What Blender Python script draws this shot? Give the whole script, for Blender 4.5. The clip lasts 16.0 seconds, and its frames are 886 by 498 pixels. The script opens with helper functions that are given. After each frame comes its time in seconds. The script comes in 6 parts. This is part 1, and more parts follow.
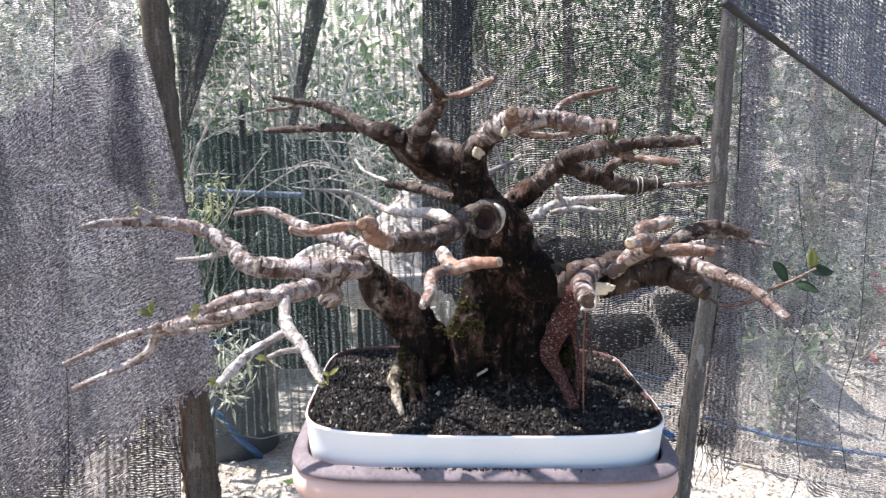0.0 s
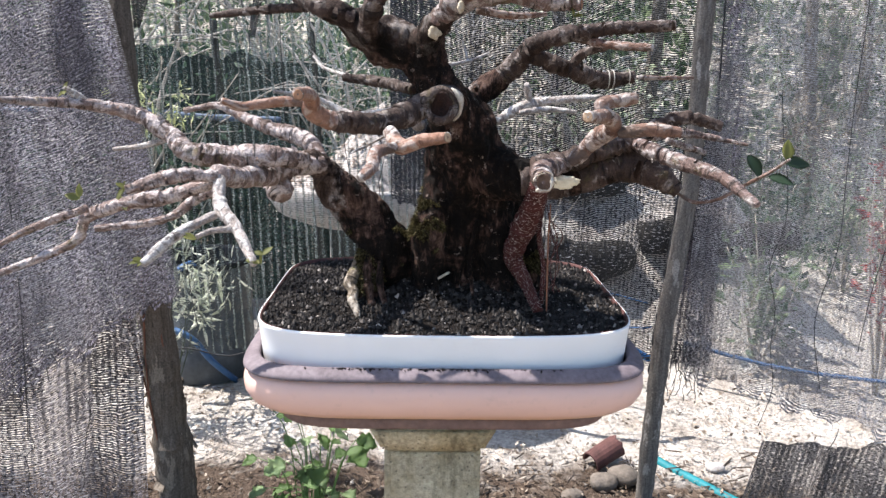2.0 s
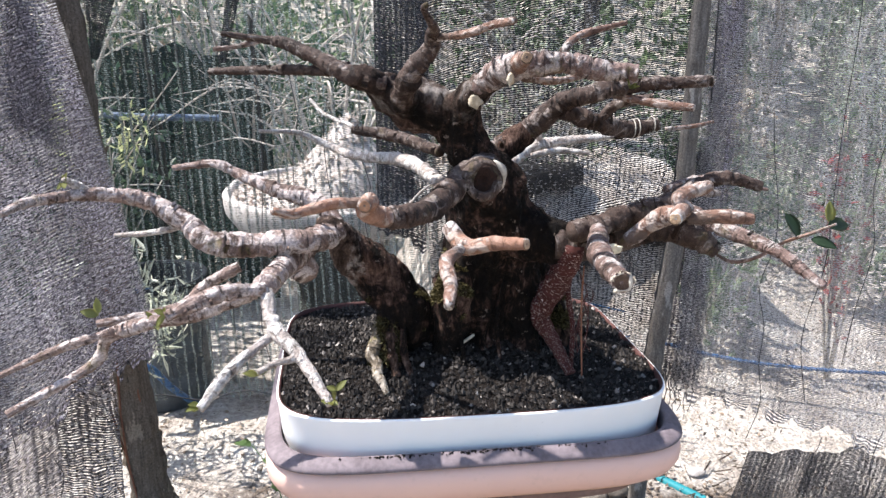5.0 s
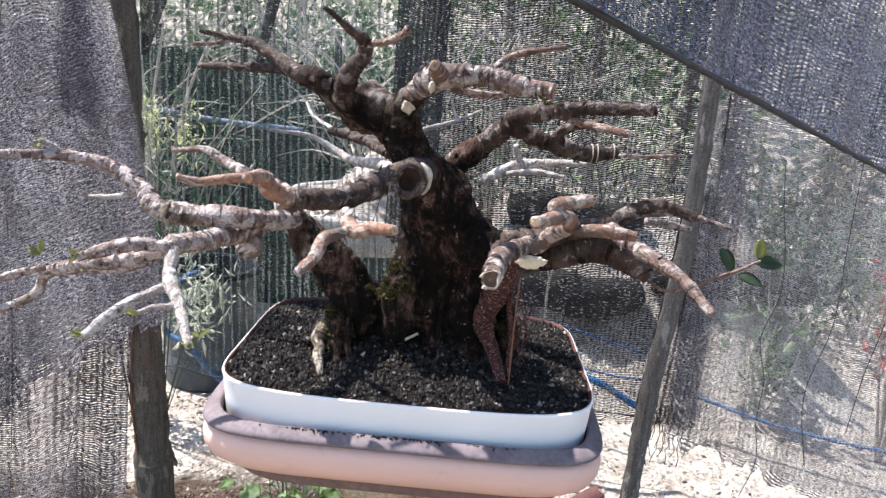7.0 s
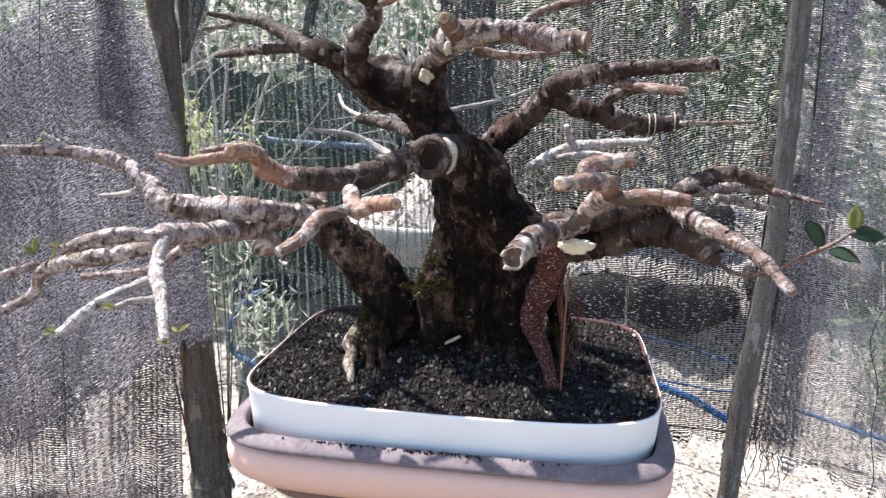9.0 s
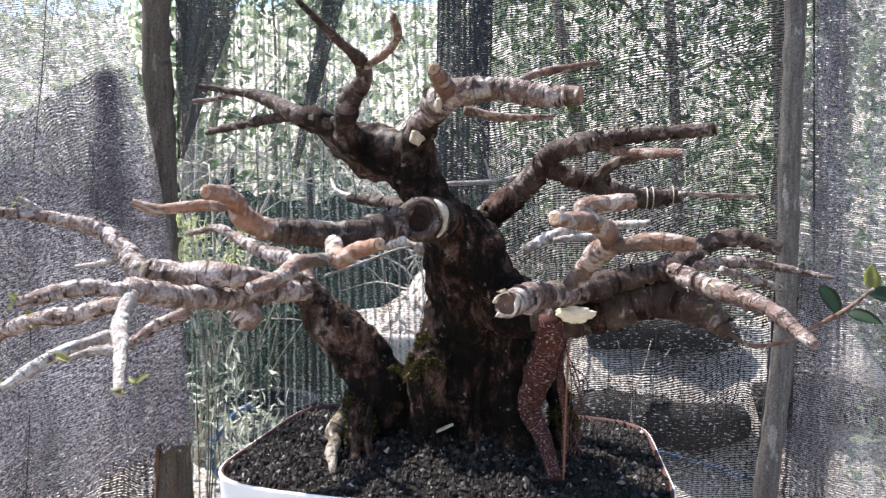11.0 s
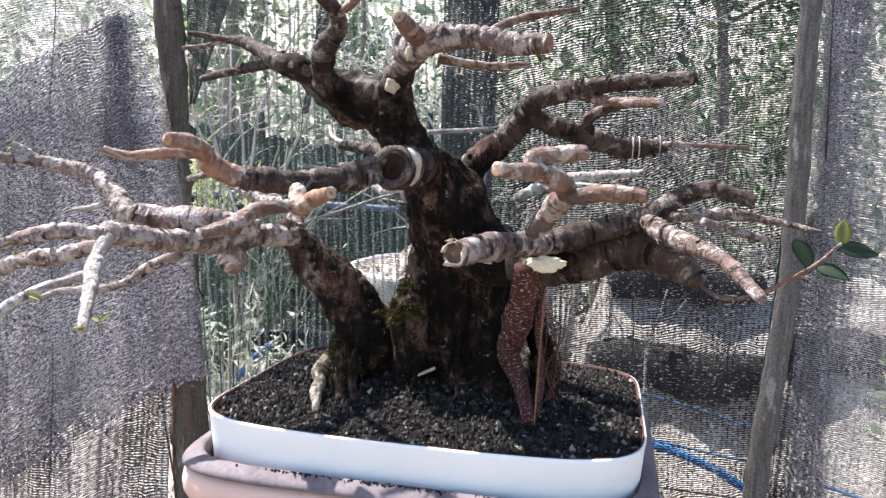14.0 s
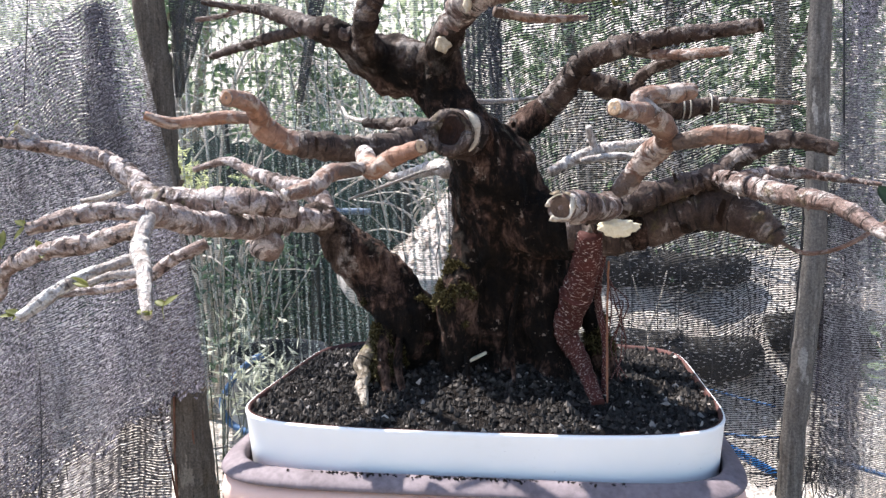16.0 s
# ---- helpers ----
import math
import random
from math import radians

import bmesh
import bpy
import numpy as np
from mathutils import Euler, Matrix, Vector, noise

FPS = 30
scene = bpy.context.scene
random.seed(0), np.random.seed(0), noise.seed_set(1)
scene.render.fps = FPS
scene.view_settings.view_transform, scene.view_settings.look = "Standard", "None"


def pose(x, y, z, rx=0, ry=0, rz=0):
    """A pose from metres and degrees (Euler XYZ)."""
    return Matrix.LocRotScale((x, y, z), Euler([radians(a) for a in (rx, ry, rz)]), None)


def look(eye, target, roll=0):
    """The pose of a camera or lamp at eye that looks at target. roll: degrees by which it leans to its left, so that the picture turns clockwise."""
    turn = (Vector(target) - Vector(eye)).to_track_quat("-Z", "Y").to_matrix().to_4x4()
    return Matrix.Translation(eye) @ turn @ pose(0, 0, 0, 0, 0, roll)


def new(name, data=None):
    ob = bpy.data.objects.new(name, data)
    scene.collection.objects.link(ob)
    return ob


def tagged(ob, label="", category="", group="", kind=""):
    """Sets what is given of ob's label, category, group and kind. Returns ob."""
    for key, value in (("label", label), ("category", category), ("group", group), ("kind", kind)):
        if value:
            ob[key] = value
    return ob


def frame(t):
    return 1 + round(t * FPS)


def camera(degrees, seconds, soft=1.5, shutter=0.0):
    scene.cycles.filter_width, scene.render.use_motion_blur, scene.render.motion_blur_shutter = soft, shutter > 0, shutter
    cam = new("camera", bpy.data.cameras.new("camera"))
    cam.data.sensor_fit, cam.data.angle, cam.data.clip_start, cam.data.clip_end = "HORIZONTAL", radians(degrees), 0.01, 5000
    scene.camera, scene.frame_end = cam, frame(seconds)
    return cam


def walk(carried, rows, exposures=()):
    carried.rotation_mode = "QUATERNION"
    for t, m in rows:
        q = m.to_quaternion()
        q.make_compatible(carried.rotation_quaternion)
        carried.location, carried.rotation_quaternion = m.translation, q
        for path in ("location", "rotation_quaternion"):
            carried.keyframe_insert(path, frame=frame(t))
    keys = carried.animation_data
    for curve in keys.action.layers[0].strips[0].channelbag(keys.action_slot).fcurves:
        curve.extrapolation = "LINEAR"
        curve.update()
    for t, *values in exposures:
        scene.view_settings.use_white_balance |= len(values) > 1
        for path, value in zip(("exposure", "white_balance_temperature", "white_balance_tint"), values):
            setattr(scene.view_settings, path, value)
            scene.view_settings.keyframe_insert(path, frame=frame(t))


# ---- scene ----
cam = camera(61.7, 16.0)
METRES, EYE, TILT, LEAN, TURN = 1.375, 1.1, -9.0, -0.65, 0.0
ROWS = [
    (0.0, 0.0, 0.0, 0.0, 0.0, 0.0, -0.0),
    (0.5, 0.0142, 0.004, -0.0166, -0.94, -2.14, -0.1),
    (1.0, 0.0235, 0.0101, -0.0297, -1.17, -1.97, -0.47),
    (1.5, 0.0344, 0.0228, -0.0457, -1.0, -3.84, -0.36),
    (2.0, 0.0375, 0.0397, -0.0542, -0.57, -4.25, -0.25),
    (2.5, 0.0354, 0.0486, -0.0478, -0.28, -2.95, -0.94),
    (3.0, 0.0296, 0.0586, -0.0191, -1.08, 1.37, -0.4),
    (3.5, 0.0019, 0.0734, 0.0069, -1.38, -0.88, -0.61),
    (4.0, -0.045, 0.0991, 0.037, -3.5, -4.26, -0.54),
    (4.5, -0.0924, 0.1122, 0.0563, -8.08, -7.47, 1.85),
    (7.0, 0.1049, 0.0479, 0.0235, 2.4, -4.61, -4.5),
    (7.5, 0.1228, 0.1145, 0.032, 3.75, -3.84, -4.29),
    (8.0, 0.1575, 0.1278, 0.0312, 7.76, -4.14, -3.73),
    (10.5, 0.1576, 0.1665, -0.079, 9.59, 4.52, -1.73),
    (11.0, 0.1611, 0.1757, -0.072, 9.48, 7.54, -2.04),
    (11.5, 0.1656, 0.1775, -0.0788, 10.17, 4.32, -2.4),
    (12.0, 0.1728, 0.1808, -0.0835, 9.21, 3.58, -2.14),
    (12.5, 0.1817, 0.179, -0.083, 7.58, 3.15, -2.17),
    (13.0, 0.1996, 0.1778, -0.0795, 7.97, 3.7, -2.28),
    (13.5, 0.2158, 0.1836, -0.0763, 10.17, 3.64, -2.15),
    (14.0, 0.222, 0.1788, -0.0675, 12.97, 3.14, -3.22),
    (14.5, 0.1861, 0.1748, -0.0586, 13.64, 1.81, -3.24),
    (15.0, 0.1467, 0.1919, -0.0833, 11.21, 2.5, -1.85),
    (15.5, 0.1288, 0.2086, -0.099, 10.73, 2.3, -0.09),
    (16.0, 0.1241, 0.2095, -0.0976, 9.18, 4.04, 0.15),
]
walk(cam, [(t, pose(0, 0, EYE, TILT, LEAN, TURN) @ pose(METRES * x, METRES * y, METRES * z, 90 + pitch, roll, yaw)) for t, x, y, z, yaw, pitch, roll in ROWS], [(0.0, 1.34), (1.0, 1.26), (2.0, 1.16), (3.0, 1.24), (3.5, 1.3), (4.5, 1.22), (7.0, 1.26), (8.0, 1.28), (10.5, 1.39), (16.0, 1.45)])

# ---- light ----
SUN_FROM = Vector((-0.498, 0.181, 0.848)).normalized()
world = bpy.data.worlds.new("sky")
scene.world = world
world.use_nodes = True
wn = world.node_tree
sky = wn.nodes.new("ShaderNodeTexSky")
sky.sky_type = "NISHITA"
sky.sun_disc = False
sky.sun_elevation = math.asin(SUN_FROM.z)
sky.sun_rotation = math.atan2(SUN_FROM.x, SUN_FROM.y)
wn.links.new(sky.outputs[0], wn.nodes["Background"].inputs[0])
wn.nodes["Background"].inputs[1].default_value = 0.14
sun = new("sun", bpy.data.lights.new("sun", "SUN"))
sun.data.energy, sun.data.angle, sun.data.color = 5.0, radians(0.55), (1.0, 0.95, 0.905)
sun.matrix_world = look(SUN_FROM * 30, (0, 0, 0))


# ---- materials ----
class Mat:
    """A node material in short calls."""

    def __init__(self, name, rough=0.8, spec=0.3):
        self.m = bpy.data.materials.new(name)
        self.m.use_nodes = True
        self.t = self.m.node_tree
        self.b = self.t.nodes["Principled BSDF"]
        self.b.inputs["Roughness"].default_value = rough
        self.b.inputs["Specular IOR Level"].default_value = spec
        self.co = self.t.nodes.new("ShaderNodeTexCoord")

    def node(self, kind, **inputs):
        n = self.t.nodes.new("ShaderNode" + kind)
        for k, v in inputs.items():
            self.put(n, k.replace("_", " "), v)
        return n

    def put(self, n, key, v):
        if isinstance(v, bpy.types.NodeSocket):
            self.t.links.new(v, n.inputs[key])
        else:
            n.inputs[key].default_value = v

    def coords(self, scale=(1, 1, 1), space="Object"):
        n = self.node("Mapping", Scale=scale)
        self.t.links.new(self.co.outputs[space], n.inputs["Vector"])
        return n.outputs[0]

    def noise(self, scale, detail=4.0, rough=0.55, vector=None, distort=0.0):
        n = self.node("TexNoise", Scale=scale, Detail=detail, Roughness=rough, Distortion=distort)
        self.t.links.new(vector if vector else self.co.outputs["Object"], n.inputs["Vector"])
        return n.outputs["Fac"]

    def voronoi(self, scale, vector=None, feature="F1", out="Distance"):
        n = self.node("TexVoronoi", Scale=scale)
        n.feature = feature
        self.t.links.new(vector if vector else self.co.outputs["Object"], n.inputs["Vector"])
        return n.outputs[out]

    def ramp(self, fac, *stops):
        n = self.node("ValToRGB")
        e = n.color_ramp.elements
        while len(e) < len(stops):
            e.new(0.5)
        for el, (p, c) in zip(e, stops):
            el.position = p
            el.color = (*c, 1) if isinstance(c, tuple) else (c, c, c, 1)
        self.t.links.new(fac, n.inputs[0])
        return n.outputs[0]

    def mix(self, fac, a, b, how="MIX"):
        n = self.t.nodes.new("ShaderNodeMix")
        n.data_type, n.blend_type = "RGBA", how
        for i, v in ((0, fac), (6, a), (7, b)):
            if isinstance(v, bpy.types.NodeSocket):
                self.t.links.new(v, n.inputs[i])
            else:
                n.inputs[i].default_value = v if i == 0 else (*v, 1)
        return n.outputs[2]

    def math(self, op, a, b=0.0):
        n = self.t.nodes.new("ShaderNodeMath")
        n.operation = op
        for i, v in ((0, a), (1, b)):
            if isinstance(v, bpy.types.NodeSocket):
                self.t.links.new(v, n.inputs[i])
            else:
                n.inputs[i].default_value = v
        return n.outputs[0]

    def color(self, c):
        self.put(self.b, "Base Color", c if isinstance(c, bpy.types.NodeSocket) else (*c, 1))
        return self

    def bump(self, height, strength=0.4, distance=0.002):
        n = self.node("Bump", Height=height, Strength=strength, Distance=distance)
        self.t.links.new(n.outputs[0], self.b.inputs["Normal"])
        return self

    def random(self):
        return self.node("ObjectInfo").outputs["Random"]

    def island(self):
        return self.node("NewGeometry").outputs["Random Per Island"]


def bark_material(name, dark, mid, pale, pale_at=0.55, moss=0.0, ribs=1.0, old=None, grit=1.0):
    """Thin bark: broad soft tones, papery peeled patches with clean edges, fine creases running round the limb."""
    k = Mat(name, 0.74, 0.3)
    broad = k.noise(17, 4, 0.6, None, 0.4)
    patch = k.noise(33, 5, 0.6, None, 0.9)
    sheet = k.noise(1.0, 4, 0.6, k.coords((26, 62, 1), "UV"), 0.8)
    fine = k.noise(420, 4, 0.65)
    crease = k.noise(1.0, 4, 0.62, k.coords((9, 210, 1), "UV"), 0.9)
    split = k.math("MULTIPLY", k.ramp(crease, (0.36, 1.0), (0.405, 0.0)), ribs)
    c = k.ramp(k.math("ADD", k.math("MULTIPLY", broad, 0.55), k.math("MULTIPLY", sheet, 0.45)), (0.36, dark), (0.5, mid), (0.64, tuple(0.72 * m + 0.28 * p for m, p in zip(mid, pale))))
    peel = k.ramp(k.math("ADD", k.math("MULTIPLY", patch, 0.6), k.math("MULTIPLY", sheet, 0.4)), (pale_at - 0.105, 0.0), (pale_at - 0.06, 0.7), (pale_at + 0.05, 1.0))
    c = k.mix(peel, c, k.mix(k.noise(90, 4, 0.6), tuple(x * 0.72 for x in pale), pale))
    c = k.mix(k.math("MULTIPLY", split, 0.85), c, tuple(x * 0.4 for x in dark))
    if old:
        along = k.node("SeparateXYZ", Vector=k.coords((1, 1, 1), "UV")).outputs[1]
        far = k.math("ADD", along, k.math("MULTIPLY", k.math("SUBTRACT", patch, 0.5), 0.11))
        c = k.mix(k.ramp(k.math("MULTIPLY", far, 10.0), (0.16, 1.0), (0.24, 0.0)), c, k.mix(k.ramp(patch, (0.5, 0.0), (0.56, 1.0)), *old))
    if moss:
        c = k.mix(k.math("MULTIPLY", k.ramp(k.noise(26, 4, 0.7), (0.6, 0.0), (0.67, 1.0)), moss), c, (0.12, 0.11, 0.025))
    c = k.mix(0.55 * grit, c, k.ramp(fine, (0.32, 0.1), (0.68, 0.9)), "OVERLAY")
    k.color(c)
    rise = k.math("SUBTRACT", k.math("ADD", k.math("MULTIPLY", peel, 0.35), k.math("ADD", k.math("MULTIPLY", sheet, 0.9), k.math("MULTIPLY", fine, 0.3 * grit))), k.math("MULTIPLY", split, 0.9))
    k.bump(rise, 1.0, 0.0046)
    return k.m


M_BARK = bark_material("branch_bark", (0.042, 0.026, 0.022), (0.155, 0.103, 0.09), (0.45, 0.405, 0.39), 0.60, 0.3)
M_BARK_PALE = bark_material("pale_branch_bark", (0.055, 0.034, 0.027), (0.215, 0.152, 0.132), (0.56, 0.485, 0.465), 0.575, 0.35)
M_YOUNG = bark_material("young_bark", (0.093, 0.049, 0.036), (0.196, 0.114, 0.085), (0.47, 0.40, 0.365), 0.61, 0.0, 0.6, ((0.10, 0.07, 0.058), (0.46, 0.42, 0.40)), 0.5)
M_TWIG = bark_material("twig_bark", (0.18, 0.145, 0.125), (0.37, 0.32, 0.295), (0.62, 0.585, 0.56), 0.58, 0.0, 0.6)
M_SALMON = bark_material("salmon_skin", (0.16, 0.08, 0.055), (0.262, 0.142, 0.098), (0.50, 0.41, 0.36), 0.615, 0.0, 0.35, ((0.15, 0.10, 0.08), (0.56, 0.51, 0.49)), 0.4)
k = Mat("trunk_bark", 0.9, 0.15)
grain = k.noise(1.0, 6, 0.7, k.coords((95, 95, 30)), 0.8)
patch = k.noise(13, 7, 0.7, None, 0.6)
fine = k.noise(310, 5, 0.72)
c = k.ramp(k.math("ADD", k.math("MULTIPLY", grain, 0.38), k.math("MULTIPLY", patch, 0.62)), (0.43, (0.004, 0.003, 0.0025)), (0.51, (0.012, 0.008, 0.006)), (0.55, (0.052, 0.029, 0.022)), (0.61, (0.15, 0.092, 0.072)), (0.67, (0.27, 0.2, 0.17)))
c = k.mix(k.ramp(k.noise(70, 6, 0.75), (0.625, 0.0), (0.655, 0.8)), c, (0.3, 0.235, 0.2))
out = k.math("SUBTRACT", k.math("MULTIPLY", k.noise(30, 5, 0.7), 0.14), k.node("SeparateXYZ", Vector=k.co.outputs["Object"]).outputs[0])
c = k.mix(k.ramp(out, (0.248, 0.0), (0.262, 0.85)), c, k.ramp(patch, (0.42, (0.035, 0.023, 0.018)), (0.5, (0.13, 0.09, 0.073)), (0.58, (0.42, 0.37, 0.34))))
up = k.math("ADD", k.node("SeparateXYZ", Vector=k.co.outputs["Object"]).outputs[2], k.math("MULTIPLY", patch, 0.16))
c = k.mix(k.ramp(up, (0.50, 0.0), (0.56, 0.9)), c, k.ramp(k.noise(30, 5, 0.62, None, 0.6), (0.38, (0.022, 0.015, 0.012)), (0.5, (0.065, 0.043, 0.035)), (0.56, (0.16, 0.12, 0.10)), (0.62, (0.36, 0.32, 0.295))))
k.color(k.mix(0.5, c, k.ramp(fine, (0.34, 0.1), (0.66, 0.9)), "OVERLAY"))
k.bump(k.math("ADD", grain, k.math("ADD", k.math("MULTIPLY", patch, 0.8), k.math("MULTIPLY", fine, 0.35))), 1.0, 0.011)
M_TRUNK = k.m


def plain(name, c1, c2, scale, rough=0.8, bump=0.3, dist=0.002, spec=0.3, fine=6.0):
    k = Mat(name, rough, spec)
    n = k.noise(scale, 5, 0.62)
    f = k.noise(scale * fine, 4, 0.6)
    k.color(k.mix(0.3, k.mix(k.ramp(n, (0.3, 0.0), (0.7, 1.0)), c1, c2), k.ramp(f, (0.3, 0.2), (0.7, 0.8)), "OVERLAY"))
    k.bump(k.math("ADD", n, k.math("MULTIPLY", f, 0.5)), bump, dist)
    return k.m


M_CUT = plain("cut_wood", (0.5, 0.37, 0.25), (0.22, 0.13, 0.08), 120, 0.85, 0.8, 0.003)
k = Mat("white_glaze", 0.42, 0.4)
n = k.noise(14, 5, 0.6)
speck = k.math("MULTIPLY", k.ramp(k.voronoi(190), (0.035, 1.0), (0.06, 0.0)), k.ramp(k.noise(11, 3), (0.58, 0.0), (0.62, 1.0)))
smut = k.ramp(k.noise(6, 6, 0.7, k.coords((1, 1, 4))), (0.58, 0.0), (0.75, 0.25))
k.color(k.mix(speck, k.mix(smut, k.mix(n, (0.87, 0.87, 0.87), (0.81, 0.805, 0.80)), (0.6, 0.56, 0.5)), (0.06, 0.05, 0.04)))
k.bump(n, 0.08, 0.001)
M_WHITE = k.m
M_INNER = plain("pot_inside", (0.105, 0.046, 0.042), (0.055, 0.026, 0.023), 30)
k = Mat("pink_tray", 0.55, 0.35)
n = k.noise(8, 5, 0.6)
# Orange bounce from the sunlit ground, painted into the lower tray body.
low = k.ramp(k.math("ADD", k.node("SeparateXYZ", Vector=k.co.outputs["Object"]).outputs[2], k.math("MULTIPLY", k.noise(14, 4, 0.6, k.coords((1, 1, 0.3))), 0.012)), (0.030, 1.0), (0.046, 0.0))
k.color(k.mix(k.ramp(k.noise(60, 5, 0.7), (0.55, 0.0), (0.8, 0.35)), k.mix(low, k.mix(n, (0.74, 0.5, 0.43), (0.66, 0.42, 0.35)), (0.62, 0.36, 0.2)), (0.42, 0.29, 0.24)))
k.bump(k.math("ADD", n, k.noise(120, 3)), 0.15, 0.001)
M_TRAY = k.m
M_LIP = plain("dusty_lip", (0.19, 0.157, 0.172), (0.115, 0.092, 0.102), 26, 0.75, 0.4, 0.001)
M_FOOT = plain("tray_foot", (0.2, 0.13, 0.11), (0.14, 0.09, 0.08), 20, 0.8)
k = Mat("pedestal_concrete", 0.92, 0.2)
a, b, f = k.noise(6, 6, 0.7), k.noise(1.0, 5, 0.65, k.coords((30, 30, 5))), k.noise(140, 4, 0.65)
c = k.mix(k.ramp(a, (0.35, 0.0), (0.62, 1.0)), (0.66, 0.58, 0.42), (0.42, 0.33, 0.2))
c = k.mix(k.ramp(b, (0.54, 0.0), (0.68, 0.75)), c, (0.15, 0.12, 0.07))
c = k.mix(k.ramp(k.voronoi(90), (0.1, 0.7), (0.22, 0.0)), c, (0.1, 0.085, 0.06))
k.color(k.mix(0.5, c, k.ramp(f, (0.3, 0.15), (0.7, 0.85)), "OVERLAY"))
k.bump(k.math("ADD", a, k.math("ADD", b, k.math("MULTIPLY", f, 0.5))), 0.9, 0.006)
M_STONE = k.m
M_SOIL = plain("soil", (0.008, 0.0063, 0.0056), (0.026, 0.0205, 0.0178), 130, 0.9, 1.0, 0.008, 0.12)


def pole_material(name, dark, mid, pale, bare):
    """Weathered pole: long grain, peeled patches, dark splits."""
    k = Mat(name, 0.88, 0.2)
    grain = k.noise(1.0, 6, 0.7, k.coords((150, 150, 9)), 0.5)
    peel = k.noise(1.0, 5, 0.65, k.coords((26, 26, 8)))
    fine = k.noise(260, 4, 0.65)
    c = k.ramp(grain, (0.30, dark), (0.5, mid), (0.70, pale))
    c = k.mix(k.ramp(peel, (0.57, 0.0), (0.6, 0.85)), c, bare)
    c = k.mix(k.ramp(k.noise(1.0, 3, 0.6, k.coords((220, 220, 5))), (0.30, 0.8), (0.34, 0.0)), c, tuple(x * 0.4 for x in dark))
    k.color(k.mix(0.45, c, k.ramp(fine, (0.33, 0.1), (0.67, 0.9)), "OVERLAY"))
    k.bump(k.math("ADD", grain, k.math("ADD", k.math("MULTIPLY", peel, 1.2), k.math("MULTIPLY", fine, 0.4))), 0.45, 0.003)
    return k.m


M_POLE = pole_material("grey_pole", (0.07, 0.062, 0.055), (0.13, 0.116, 0.105), (0.19, 0.174, 0.16), (0.30, 0.28, 0.26))
M_POLE_BROWN = pole_material("peeling_pole", (0.06, 0.049, 0.039), (0.105, 0.086, 0.069), (0.145, 0.121, 0.098), (0.215, 0.18, 0.145))
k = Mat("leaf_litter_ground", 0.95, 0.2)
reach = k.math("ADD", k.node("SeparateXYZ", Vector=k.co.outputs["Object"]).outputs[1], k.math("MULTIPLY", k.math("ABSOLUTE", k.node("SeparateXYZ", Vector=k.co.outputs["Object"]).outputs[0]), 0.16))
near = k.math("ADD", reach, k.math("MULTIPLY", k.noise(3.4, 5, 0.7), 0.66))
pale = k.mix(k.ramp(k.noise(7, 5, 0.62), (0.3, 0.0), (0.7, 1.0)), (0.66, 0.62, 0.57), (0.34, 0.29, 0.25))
# Dark earth tone for the near ground, with the net's shade put into it.
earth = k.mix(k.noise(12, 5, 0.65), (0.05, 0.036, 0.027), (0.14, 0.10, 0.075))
# Unseen ground behind the camera, its tan chosen to bounce warm fill light.
bounce_ground = k.math("SUBTRACT", k.math("ADD", 1.0, k.math("MULTIPLY", k.noise(2.2, 5, 0.65), 0.5)), k.node("SeparateXYZ", Vector=k.co.outputs["Object"]).outputs[1])
earth = k.mix(k.ramp(bounce_ground, (0.1, 0.0), (0.5, 1.0)), earth, k.mix(k.noise(9, 5, 0.65), (0.42, 0.345, 0.27), (0.28, 0.222, 0.168)))
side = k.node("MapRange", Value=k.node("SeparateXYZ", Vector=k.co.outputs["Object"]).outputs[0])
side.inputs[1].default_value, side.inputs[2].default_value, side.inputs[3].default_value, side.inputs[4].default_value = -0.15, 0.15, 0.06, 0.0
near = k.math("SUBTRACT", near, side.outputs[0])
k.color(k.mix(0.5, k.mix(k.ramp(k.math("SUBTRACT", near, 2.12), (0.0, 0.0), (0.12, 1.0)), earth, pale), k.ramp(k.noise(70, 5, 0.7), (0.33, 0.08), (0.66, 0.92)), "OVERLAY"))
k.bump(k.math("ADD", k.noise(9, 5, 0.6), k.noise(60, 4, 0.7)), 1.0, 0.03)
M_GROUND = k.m


